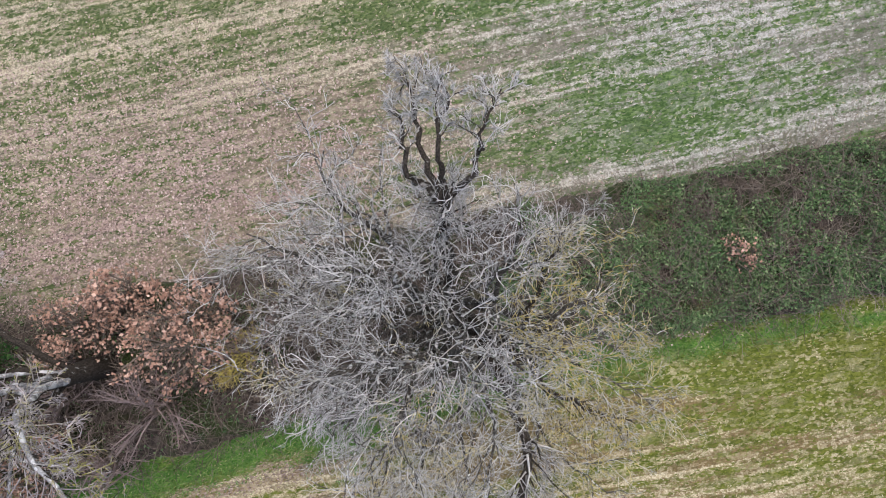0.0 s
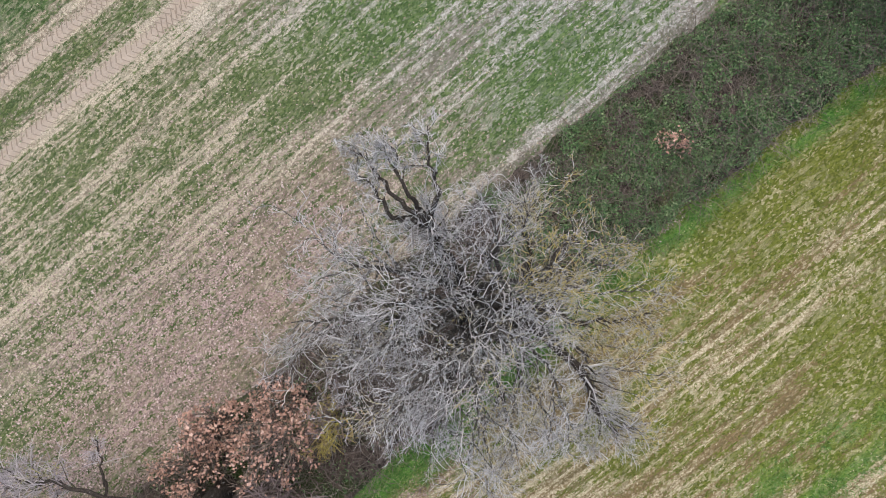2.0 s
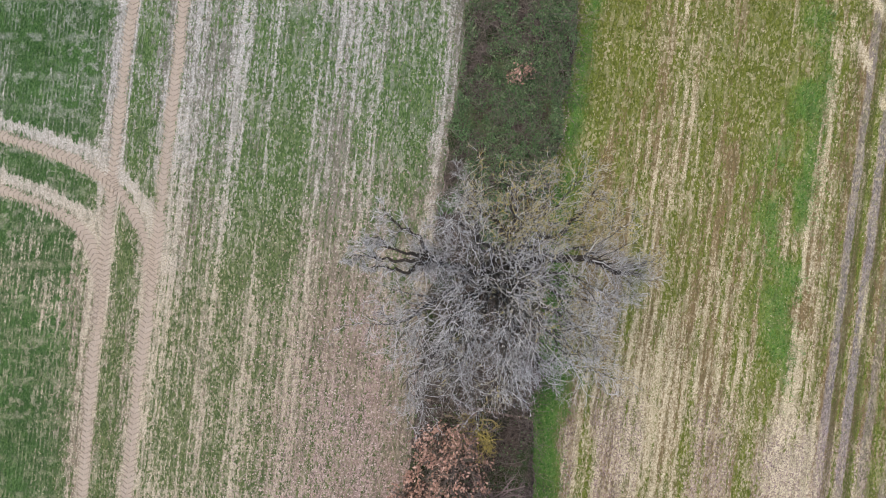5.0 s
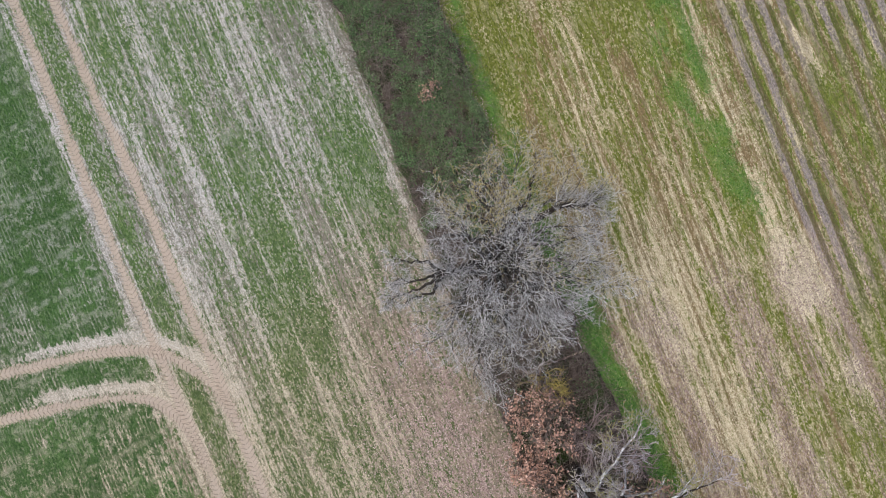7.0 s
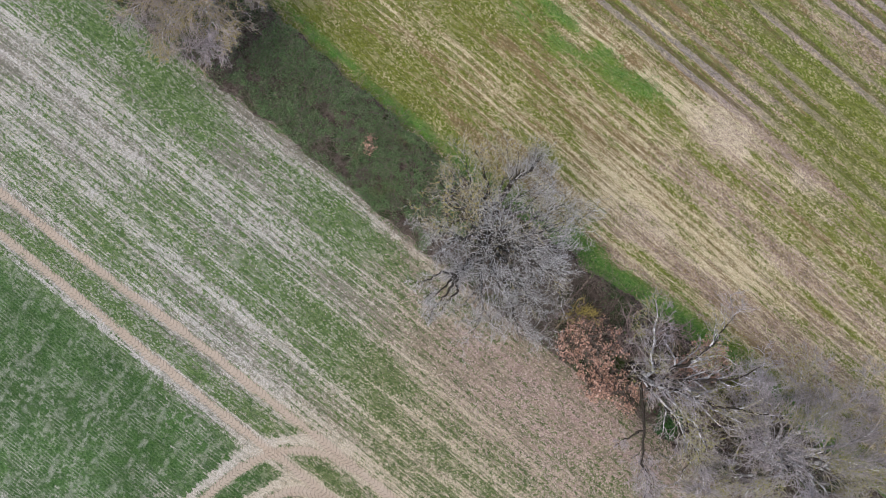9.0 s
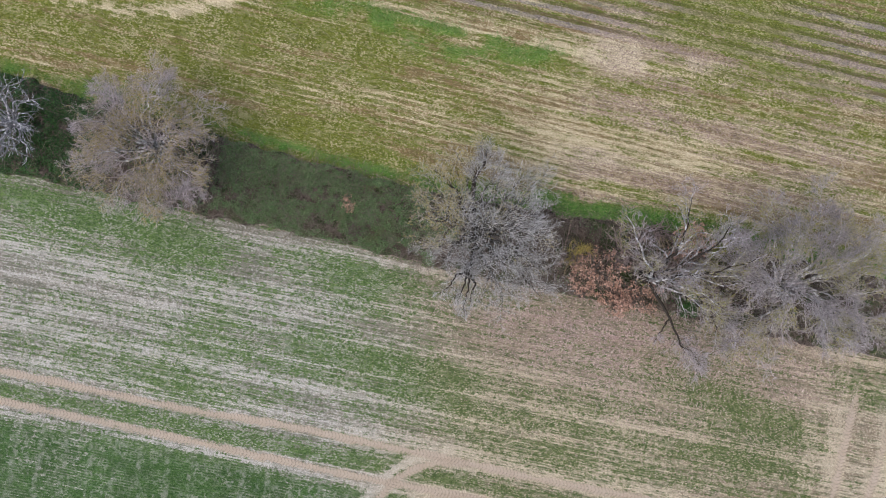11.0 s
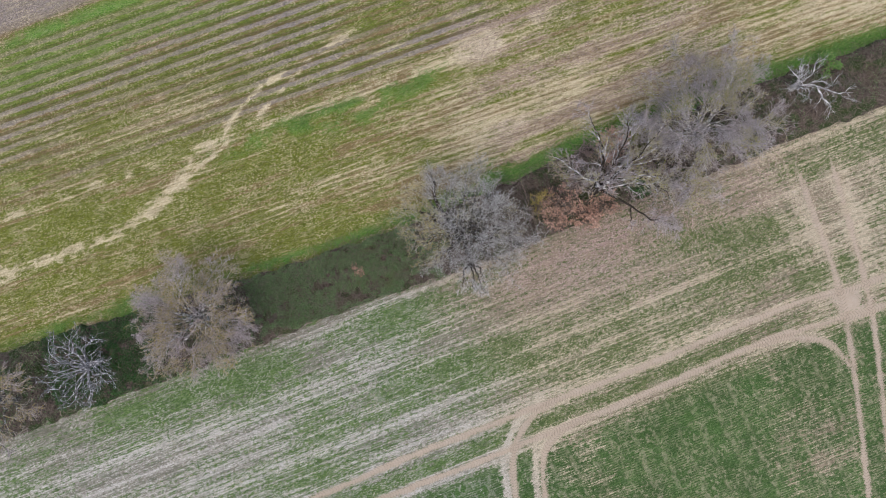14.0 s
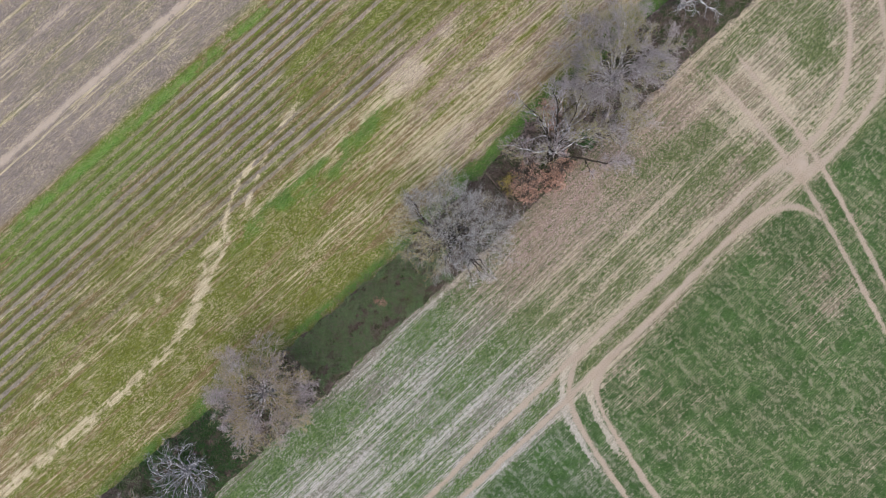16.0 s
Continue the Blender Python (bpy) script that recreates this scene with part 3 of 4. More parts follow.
    pale = 0.5 + np.where(east > 0.5, 0.75, 0.78) * (pale - 0.5)
    # wheel tracks and dry path
    track = np.zeros(X.shape)
    depth = np.zeros(X.shape)
    ragged = fbm(X, Y, 0.8, 0.8, 99)
    for k, line in enumerate(WHEEL_LINES):
        d, side = away(X, Y, line, 1.7)
        half = (0.13 if k in (2, 3) else 0.15) + 0.22 * (ragged - 0.5)
        fade = 1.0
        if k in (2, 3):
            fade = step(-0.2, -2.2, Y) * 0.9 + 0.1
        track = np.maximum(track, fade * step(half + 0.14, half - 0.1, d))
        depth = np.maximum(depth, fade * step(0.5, 0.22, d))
        halo = np.exp(-((d - 0.2) / 0.34) ** 2)
        pale, green = pale + (0.0 if k in (2, 3) else 0.13) * halo * fade, green - (0.05 if k in (2, 3) else 0.16) * halo * fade
        if k in (4, 5):
            band = np.exp(-((side * (1 if k == 4 else 1) + 0.52) / 0.26) ** 2) * step(-20.5, -17, Y) * step(1.5, 1.2, d) * step(3.0, 1.8, X)
            pale, green = pale + 0.9 * band, green - 0.8 * band
    for line, wide, much in ((DRY_PATH, 0.02, 0.5), (DRY_FORK, 0.02, 0.1), (WHITE_TRACKS[0], 0.22, 0.95), (WHITE_TRACKS[1], 0.16, 0.6)):
        d, side = away(X, Y, line, 1.6)
        w = wide * (0.1 + ragged * 1.7)
        track = np.maximum(track, much * step(w + 0.22, w - 0.15, d) * (0.65 + 0.6 * (clump - 0.35)))
        gaps = fbm(X, Y, 0.5, 0.45, 103, 2)
        halo = np.exp(-(d / 0.5) ** 2) * step(0.3, 0.7, clump)
        core = np.exp(-(d / (0.03 + 0.2 * ragged)) ** 2) * step(0.28, 0.62, gaps)
        worn = step(-15, -19, X) * (Y < 12)
        core = np.maximum(core, 0.9 * worn * np.exp(-(d / (0.25 + 0.5 * ragged)) ** 2) * step(0.15, 0.55, gaps))
        pale, green = pale + 0.2 * halo + (0.42 + 0.4 * plough) * core, green - 0.2 * halo - 0.45 * core
    churn = blob(X, Y, 23.9, -10.6, 1.8, 1.2) * step(0.35, 0.6, ragged + 0.1)
    track = np.maximum(track, 0.85 * churn)
    Z = 0.05 * (fbm(X, Y, 5, 5, 111) - 0.5) + 0.035 * (clump - 0.5)
    Z = Z * (1 - 0.85 * depth) - 0.06 * depth
    Z = Z + 0.05 * plough * (ridge - 0.5) - 0.03 * np.clip(soil, 0, 1)
    Z = Z * step(300, 60, np.hypot(X, Y))
    nx, ny = X.shape
    idx = np.arange(nx * ny).reshape(nx, ny)
    faces = np.stack([idx[:-1, :-1], idx[1:, :-1], idx[1:, 1:], idx[:-1, 1:]], -1).reshape(-1, 4)
    me = mesh_of("ground", np.stack([X, Y, Z], -1), faces, True)
    for name, chans in (("cover", (green, pale, lit, np.clip(soil, 0, 1))), ("kind", (east, np.where(east > 0.5, lush_e, 0.8 * lush_w), np.maximum(soil, far * 0.85) * east, track))):
        att = me.attributes.new(name, "FLOAT_COLOR", "POINT")
        att.data.foreach_set("color", np.clip(np.stack(chans, -1), 0, 1).astype(np.float32).ravel())
    me.materials.append(m_ground)
    ob = tagged(new("ground", me), "winter fields of sparse green crop, straw stubble and bare soil", "field", kind="structure")
    return ob, (xs, ys, green, pale, lit, east, track, lush_e, soil)


ground, FIELD = build_ground()


def field_value(k, x, y):
    xs, ys = FIELD[0], FIELD[1]
    i = np.clip(np.searchsorted(xs, x) - 1, 0, len(xs) - 2)
    j = np.clip(np.searchsorted(ys, y) - 1, 0, len(ys) - 2)
    return FIELD[k][i, j]


def tyre_lugs(line_points, label):
    """The chevron prints of a tractor tyre as low bars of pressed soil."""
    line = resample(line_points, 0.20)
    tan = np.gradient(line, axis=0)
    tan /= np.linalg.norm(tan, axis=1)[:, None]
    nor = np.stack([-tan[:, 1], tan[:, 0]], -1)
    verts, faces = [], []
    for c, t, n_ in zip(line, tan, nor):
        if abs(c[0]) > 44 or abs(c[1]) > 34:
            continue
        for s in (-1, 1):
            d = n_ * s * 0.235 - t * 0.15
            w = t * 0.02
            b = len(verts)
            a0 = c + n_ * s * 0.02
            for q in (a0 - w, a0 + d - w, a0 + d + w, a0 + w):
                verts.append((q[0], q[1], -0.09))
            for q in (a0 - 0.7 * w, a0 + d - 0.7 * w, a0 + d + 0.7 * w, a0 + 0.7 * w):
                verts.append((q[0], q[1], -0.042))
            faces += [(b + 4, b + 5, b + 6, b + 7), (b, b + 1, b + 5, b + 4), (b + 1, b + 2, b + 6, b + 5), (b + 2, b + 3, b + 7, b + 6), (b + 3, b, b + 4, b + 7)]
    v, f = np.array(verts), np.array(faces)
    ob = new("tyre_track", mesh_of("tyre_track", v, f))
    ob.data.materials.append(m_lug)
    return tagged(ob, label, "tyre track", "tractor wheel tracks", "stuff")


for w in WHEELS:
    tyre_lugs(w, "chevron tractor tyre print pressed into bare sandy soil")

# ---------------------------------------------------------------- branches, twigs and leaves


def unit(v):
    return v / (np.linalg.norm(v, axis=-1, keepdims=True) + 1e-9)


def tubes(pts, rad, sides):
    """Tapered tubes along many lines at once: pts (m, k, 3), rad (m, k)."""
    m, k, _ = pts.shape
    tan = unit(np.gradient(pts, axis=1))
    ref = np.where(np.abs(tan[..., 2:3]) < 0.9, np.array([0, 0, 1.0]), np.array([1.0, 0, 0]))
    u = unit(np.cross(tan, ref))
    v = np.cross(tan, u)
    a = np.arange(sides) * 2 * np.pi / sides
    ring = pts[:, :, None] + rad[:, :, None, None] * (np.cos(a)[:, None] * u[:, :, None] + np.sin(a)[:, None] * v[:, :, None])
    idx = np.arange(m * k * sides).reshape(m, k, sides)
    nxt = np.roll(idx, -1, axis=2)
    faces = np.stack([idx[:, :-1], nxt[:, :-1], nxt[:, 1:], idx[:, 1:]], -1).reshape(-1, 4)
    return ring.reshape(-1, 3), faces


def join(chunks):
    verts, faces, base = [], [], 0
    for v, f in chunks:
        verts.append(v)
        faces.append(f + base)
        base += len(v)
    return np.concatenate(verts), np.concatenate(faces)


def polyline(points, radii, k):
    """One limb, smoothed to k points."""
    p = resample(points, 0.05)
    at = np.linspace(0, len(p) - 1, k)
    q = np.stack([np.interp(at, np.arange(len(p)), p[:, c]) for c in range(3)], -1)
    r = np.interp(np.linspace(0, 1, k), np.linspace(0, 1, len(radii)), radii)
    return q, r


def sprout(r, pts, rad, count, ratio, k, spread=0.9, keep=0.7, lift=0.15, wild=0.25, droop=0.0, first=0.25, thin=0.6, least=0.003, axis_out=None, out=0.0, cap=9.0, level=1.0):
    """Side shoots along many lines at once."""
    m, kk, _ = pts.shape
    total = m * count
    who = np.repeat(np.arange(m), count)
    s = first + (1 - first) * (np.tile((np.arange(count) + 0.5) / count, m) + (r.random(total) - 0.5) / count)
    f = np.clip(s, 0, 0.999) * (kk - 1)
    i = f.astype(int)
    w = (f - i)[:, None]
    start = pts[who, i] * (1 - w) + pts[who, i + 1] * w
    r0 = (rad[who, i] * (1 - w[:, 0]) + rad[who, i + 1] * w[:, 0]) * thin
    tan = unit(pts[who, i + 1] - pts[who, i])
    side = r.normal(size=(total, 3)) * np.array([1, 1, level])
    side = unit(side - (side * tan).sum(-1, keepdims=True) * tan)
    d = keep * tan + spread * side + np.array([0, 0, lift])
    if axis_out is not None:
        o = start - np.asarray(axis_out)
        o[:, 2] *= 0.4
        d = d + out * unit(o)
    d = unit(d)
    length = np.linalg.norm(np.diff(pts, axis=1), axis=-1).sum(1)[who]
    length = np.minimum(length * ratio * (1.25 - 0.7 * s) * r.uniform(0.6, 1.35, total), cap)
    seg = (length / (k - 1))[:, None]
    line = [start]
    for j in range(k - 1):
        line.append(line[-1] + d * seg)
        d = unit(d + wild * r.normal(size=(total, 3)) + np.array([0, 0, -droop]))
    taper = np.linspace(1, 0.3, k)
    return np.stack(line, 1), np.maximum(r0[:, None] * taper, least * np.linspace(1, 0.6, k))


def leaves(r, centre, size, flat=0.3, long=1.4):
    """Small bent leaf blades at the given places."""
    m = len(centre)
    nrm = unit(r.normal(size=(m, 3)) + np.array([0, 0, flat * 4]))
    a = unit(np.cross(nrm, r.normal(size=(m, 3))))
    b = np.cross(nrm, a)
    s = (size * r.uniform(0.6, 1.3, m))[:, None]
    v = np.stack([centre - a * s * long * 0.5, centre + b * s * 0.45 - nrm * s * 0.15, centre + a * s * long * 0.5, centre - b * s * 0.45 - nrm * s * 0.15], 1)
    f = np.arange(m * 4).reshape(m, 4)
    return v.reshape(-1, 3), f


def tufts(r, place, height, width, blades):
    """Grass tufts: a few narrow leaning blades each."""
    m = len(place)
    p = np.repeat(place, blades, axis=0)
    n_ = len(p)
    ang = r.uniform(0, 2 * np.pi, n_)
    lean = r.uniform(0.3, 1.1, n_)
    h = np.repeat(height, blades) * r.uniform(0.6, 1.2, n_)
    d = np.stack([np.cos(ang) * lean, np.sin(ang) * lean, np.ones(n_)], -1)
    sidev = np.stack([-np.sin(ang), np.cos(ang), np.zeros(n_)], -1) * (width * r.uniform(0.6, 1.3, n_))[:, None]
    p = p + np.stack([np.cos(ang), np.sin(ang), np.zeros(n_)], -1) * (0.25 * h)[:, None]
    v = np.stack([p - sidev, p + sidev, p + d * h[:, None]], 1)
    return v.reshape(-1, 3), np.arange(n_ * 3).reshape(n_, 3)


def build_tree(name, base, label, limbs, trunk, seed, mats, counts, ratios, sides=(8, 5, 3), axis_z=3.5, category="tree", droop=0.05, wild=0.26, radii=(0.012, 0.0075, 0.0048), fine=True, level=1.0, slim=1.0, limb_mat=None, stout=0.012, inner=0.28):
    """A bare tree: a trunk, limbs of its own shape, and shoots in three or four orders."""
    r = np.random.default_rng(seed)
    thing = stand(name, base, label, category)
    bark, mid, twig = mats
    tp, tr = polyline(trunk[0], trunk[1], 12)
    tp = tp + 0.03 * r.normal(size=tp.shape) * np.linspace(0, 1, 12)[:, None]
    v, f = tubes(tp[None], tr[None], 12)
    part("trunk", mesh_of("trunk", v, f, True), bark, thing)
    centre = np.array([tp[-1][0], tp[-1][1], axis_z])
    twigs = []
    for pts, rad, *bare in limbs:
        lp, lr = polyline(pts, rad, 14)
        lr = lr * (slim if not bare else 0.7)
        lp[1:] += 0.05 * r.normal(size=lp[1:].shape)
        chunks = [tubes(lp[None], lr[None], sides[0])]
        limb = part("limb", mesh_of("limb", *chunks[0], True), None, thing)
        length = np.linalg.norm(np.diff(lp, axis=0), axis=1).sum()
        n1 = max(3, int(counts[0] * length / 3))
        first, thick, short = (bare[0], 0.24, 0.6) if bare else (inner, 0.6, 1.0)
        n1 = int(n1 * 1.8) if bare else n1
        dark = mid if not bare else bark
        limb.data.materials.append(bare[1] if len(bare) > 1 else bark if bare else limb_mat or bark)
        p1, r1 = sprout(r, lp[None], lr[None], n1, ratios[0] * short, 7, 0.85, 0.75, 0.1, wild, droop, first, thick, stout * (0.65 if bare else 1.0), centre, 0.35, 2.0 * short, level)
        for q, w in zip(p1, r1):
            part("branch", mesh_of("branch", *tubes(q[None], w[None], sides[1]), True), dark, limb)
        p2, r2 = sprout(r, np.concatenate([p1]), r1, counts[1], ratios[1], 5, 0.9, 0.65, 0.08, wild, droop, 0.2, 0.6, radii[0], centre, 0.35, 1.1)
        pe, re = sprout(r, lp[None], lr[None], int(n1 * 0.8), ratios[1] * 0.6, 5, 1.0, 0.5, 0.1, wild, droop, max(inner + 0.1, first), 0.35, radii[0], centre, 0.3, 0.9)
        p2, r2 = np.concatenate([p2, pe]), np.concatenate([r2, re])
        p3, r3 = sprout(r, p2, r2, counts[2], ratios[2], 4, 0.9, 0.7, 0.05, wild, droop * 1.5, 0.15, 0.6, radii[1], centre, 0.3, 0.7)
        chunks = [tubes(p2, r2, sides[2]), tubes(p3, r3, 3)]
        if fine:
            p4, r4 = sprout(r, p3, r3, counts[3], ratios[3], 2, 0.9, 0.7, 0.0, wild, droop * 2, 0.2, 0.7, radii[2], centre, 0.2, 0.45)
            chunks.append(tubes(p4, r4, 3))
        twigs.append(join(chunks))
    part("crown", mesh_of("crown", *join(twigs)), twig, thing, kind="stuff")
    return thing


def fan(r, origin, n_, reach, top, lowest, start, sweep=(0, 6.28), rise=0.5):
    """Limbs spreading all round from a trunk, for a crown that is seen as a mass."""
    out = []
    for i in range(n_):
        a = sweep[0] + (sweep[1] - sweep[0]) * (i + r.uniform(0.2, 0.8)) / n_
        high_up = r.uniform(0, 1)
        z1 = lowest + (top - lowest) * high_up
        d = reach * (1.05 - 0.55 * high_up ** 1.5) * r.uniform(0.8, 1.1)
        x, y, z = origin
        zs = start + (z1 - start) * 0.25 * high_up
        p0 = (x + 0.1 * math.cos(a), y + 0.1 * math.sin(a), zs)
        p1 = (x + 0.38 * d * math.cos(a + 0.2), y + 0.38 * d * math.sin(a + 0.2), zs + (z1 - zs) * (rise + 0.1))
        p2 = (x + 0.7 * d * math.cos(a - 0.1), y + 0.7 * d * math.sin(a - 0.1), zs + (z1 - zs) * 0.9)
        p3 = (x + d * math.cos(a), y + d * math.sin(a), z1)
        out.append(([p0, p1, p2, p3], [0.085, 0.05, 0.028, 0.012]))
    return out


def add_limb(limbs, course, thick, tip, *bare):
    """One limb along its course, tapering from thick to tip."""
    ease = [thick + (tip - thick) * (k / 4) ** 1.25 for k in range(5)]
    limbs.append((course, ease, *bare))


# ---------------------------------------------------------------- the lone oak in the hedge
OAK = []
# leader that leans out over the field, with its bare dark fork
add_limb(OAK, [(0.62, 0.75, 3.6), (0.55, 0.2, 5.6), (0.5, -0.2, 7.1), (0.42, -0.55, 8.2)], 0.17, 0.09, 0.75)
add_limb(OAK, [(0.42, -0.55, 8.2), (0.77, -0.83, 8.5), (0.88, -1.15, 8.8), (0.82, -1.45, 8.9), (0.95, -1.8, 8.9)], 0.08, 0.015, 0.58)
add_limb(OAK, [(0.43, -0.58, 8.25), (0.58, -0.95, 8.7), (0.62, -1.35, 8.8), (0.7, -1.9, 8.7), (0.7, -2.4, 8.5)], 0.07, 0.012, 0.58)
add_limb(OAK, [(0.42, -0.57, 8.2), (0.41, -0.94, 8.9), (0.39, -1.25, 9.2), (0.2, -1.6, 9.1), (0.3, -2.0, 9.1)], 0.07, 0.012, 0.58)
add_limb(OAK, [(0.41, -0.55, 8.2), (0.18, -0.68, 8.55), (-0.03, -0.92, 8.8), (-0.18, -1.2, 9.0), (-0.4, -1.7, 9.1)], 0.075, 0.012, 0.58)
# limb over the field beside the leader
add_limb(OAK, [(0.75, 0.7, 3.6), (1.45, -0.2, 5.3), (2.05, -0.72, 6.0), (2.3, -1.2, 6.3), (2.4, -1.9, 6.4)], 0.12, 0.015)
# long limb that reaches over the straw field
add_limb(OAK, [(0.55, 1.5, 3.3), (0.1, 2.2, 4.6), (-0.2, 3.05, 5.3), (-0.25, 3.9, 5.6), (-0.14, 4.75, 5.7), (-0.12, 5.3, 5.7)], 0.25, 0.05, 0.66)
add_limb(OAK, [(0.2, 1.6, 4.0), (-0.6, 2.45, 4.8), (-0.8, 2.75, 5.1), (-1.25, 3.15, 5.3), (-1.85, 3.5, 5.3), (-2.3, 3.7, 5.3)], 0.15, 0.02, 0.5)
add_limb(OAK, [(0.3, 1.7, 4.2), (-0.5, 1.9, 5.4), (-0.7, 1.43, 5.9), (-0.9, 0.93, 6.3), (-1.05, 0.6, 6.5), (-1.4, 0.1, 6.7)], 0.13, 0.015, 0.5)
add_limb(OAK, [(-0.5, 1.9, 5.4), (-0.9, 1.75, 5.9), (-1.25, 1.44, 6.2), (-1.9, 1.2, 6.4)], 0.1, 0.015)
add_limb(OAK, [(0.3, 1.3, 3.8), (-0.9, 1.6, 4.7), (-1.8, 1.7, 5.0), (-2.6, 1.8, 4.8)], 0.12, 0.015)
add_limb(OAK, [(0.4, 1.0, 3.7), (-0.7, 0.5, 4.8), (-1.5, 0.1, 5.1), (-2.1, -0.1, 5.0)], 0.11, 0.015)
# limbs along the hedge
add_limb(OAK, [(0.9, 1.1, 3.2), (2.1, 0.5, 4.6), (3.2, -0.2, 5.2), (4.2, -0.8, 5.3)], 0.12, 0.015)
add_limb(OAK, [(0.9, 1.3, 3.0), (2.2, 1.2, 3.9), (3.2, 1.0, 4.1), (4.2, 0.9, 3.7)], 0.12, 0.015)
add_limb(OAK, [(0.9, 1.5, 3.4), (1.8, 2.2, 4.9), (2.5, 2.7, 5.4), (3.3, 3.2, 5.1)], 0.12, 0.015)
add_limb(OAK, [(0.7, 1.6, 3.1), (1.2, 2.8, 4.2), (1.6, 3.8, 4.5), (1.9, 4.9, 4.0)], 0.12, 0.015)
add_limb(OAK, [(0.8, 1.4, 3.8), (2.0, 1.7, 5.9), (2.8, 1.9, 6.6), (3.4, 2.1, 6.8)], 0.1, 0.014)
# upper middle
add_limb(OAK, [(0.65, 1.1, 4.0), (0.75, 1.4, 5.8), (0.6, 1.7, 7.2), (0.7, 2.0, 8.2)], 0.13, 0.016)
add_limb(OAK, [(0.65, 1.0, 4.2), (1.3, 0.7, 6.2), (1.6, 0.4, 7.3), (1.9, 0.2, 8.0)], 0.11, 0.015)
add_limb(OAK, [(0.6, 1.1, 4.4), (0.0, 1.0, 6.3), (-0.4, 0.4, 7.4), (-0.7, -0.1, 8.0)], 0.11, 0.015)
add_limb(OAK, [(0.6, 1.4, 3.9), (0.3, 2.4, 5.7), (0.2, 3.1, 6.5), (0.4, 3.9, 6.8)], 0.1, 0.014)
# outer limbs that round the crown off
for end, lowest in (((2.8, 4.6, 4.9), 3.3), ((3.7, 2.5, 5.3), 3.6), ((3.8, 0.6, 5.1), 3.5), ((0.9, 5.0, 4.9), 3.4), ((-1.3, 4.7, 5.2), 3.3), ((-2.6, 3.2, 5.5), 3.5), ((3.2, -0.6, 5.4), 3.9), ((2.3, 3.4, 6.9), 4.2)):
    ex, ey, ez = end
    add_limb(OAK, [(0.65, 1.3, lowest), (0.65 + 0.4 * (ex - 0.65), 1.3 + 0.36 * (ey - 1.3), lowest + 0.62 * (ez - lowest)), (0.65 + 0.72 * (ex - 0.65), 1.3 + 0.75 * (ey - 1.3), lowest + 0.95 * (ez - lowest)), end], 0.075, 0.012)
# top of the crown
for k in range(3):
    a = 0.5 + 2 * math.pi * k / 3
    cx, cy, out = 0.7, 1.4, 1.5 + 0.35 * (k % 3)
    add_limb(OAK, [(cx, cy, 4.4), (cx + 0.25 * out * math.cos(a + 0.3), cy + 0.25 * out * math.sin(a + 0.3), 5.9), (cx + 0.6 * out * math.cos(a), cy + 0.6 * out * math.sin(a), 6.9), (cx + out * math.cos(a - 0.1), cy + out * math.sin(a - 0.1), 6.8 - 0.25 * (k % 2))], 0.08, 0.013)
oak = build_tree("oak_tree", (0.75, 1.35, 0), "large bare oak with pale lichened twigs and a dark forked leader", OAK,
                 ([(0.75, 1.35, -0.1), (0.8, 1.3, 1.2), (0.7, 1.15, 2.6), (0.62, 1.0, 4.3), (0.55, 0.9, 5.2)], [0.46, 0.33, 0.29, 0.2, 0.03]),
                 5, (m_bark, m_bark_mid, m_twig), (8, 5, 3, 3), (0.44, 0.5, 0.62, 0.62), axis_z=4.0, level=0.3, radii=(0.0105, 0.006, 0.004), slim=0.8, wild=0.27, limb_mat=m_limb, stout=0.013, inner=0.4)

# ---------------------------------------------------------------- other trees of the hedge line
r_ = np.random.default_rng(77)
build_tree("hedge_tree", (-17.0, 1.1, 0), "rounded leafless tree with yellowish lichen among brown twigs",
           fan(r_, (-17.0, 1.4, 0), 17, 3.7, 6.6, 2.8, 2.0), ([(-17.0, 1.1, -0.1), (-17.0, 1.2, 1.5), (-17.0, 1.3, 3.2)], [0.3, 0.22, 0.14]),
           8, (m_pale_limb, m_twig_brown, m_twig_brown), (8, 5, 5, 4), (0.42, 0.55, 0.6, 0.6), radii=(0.013, 0.009, 0.0065))
build_tree("hedge_tree", (-31.2, -0.2, 0), "small leafless grey tree at the end of the hedge",
           fan(r_, (-31.2, 0.0, 0), 10, 3.0, 5.2, 2.2, 1.5), ([(-31.2, -0.2, -0.1), (-31.1, 0.0, 2.4)], [0.22, 0.12]),
           9, (m_bark_mid, m_twig_brown, m_twig_brown), (6, 4, 4, 2), (0.42, 0.55, 0.6, 0.6), radii=(0.015, 0.011, 0.0085))
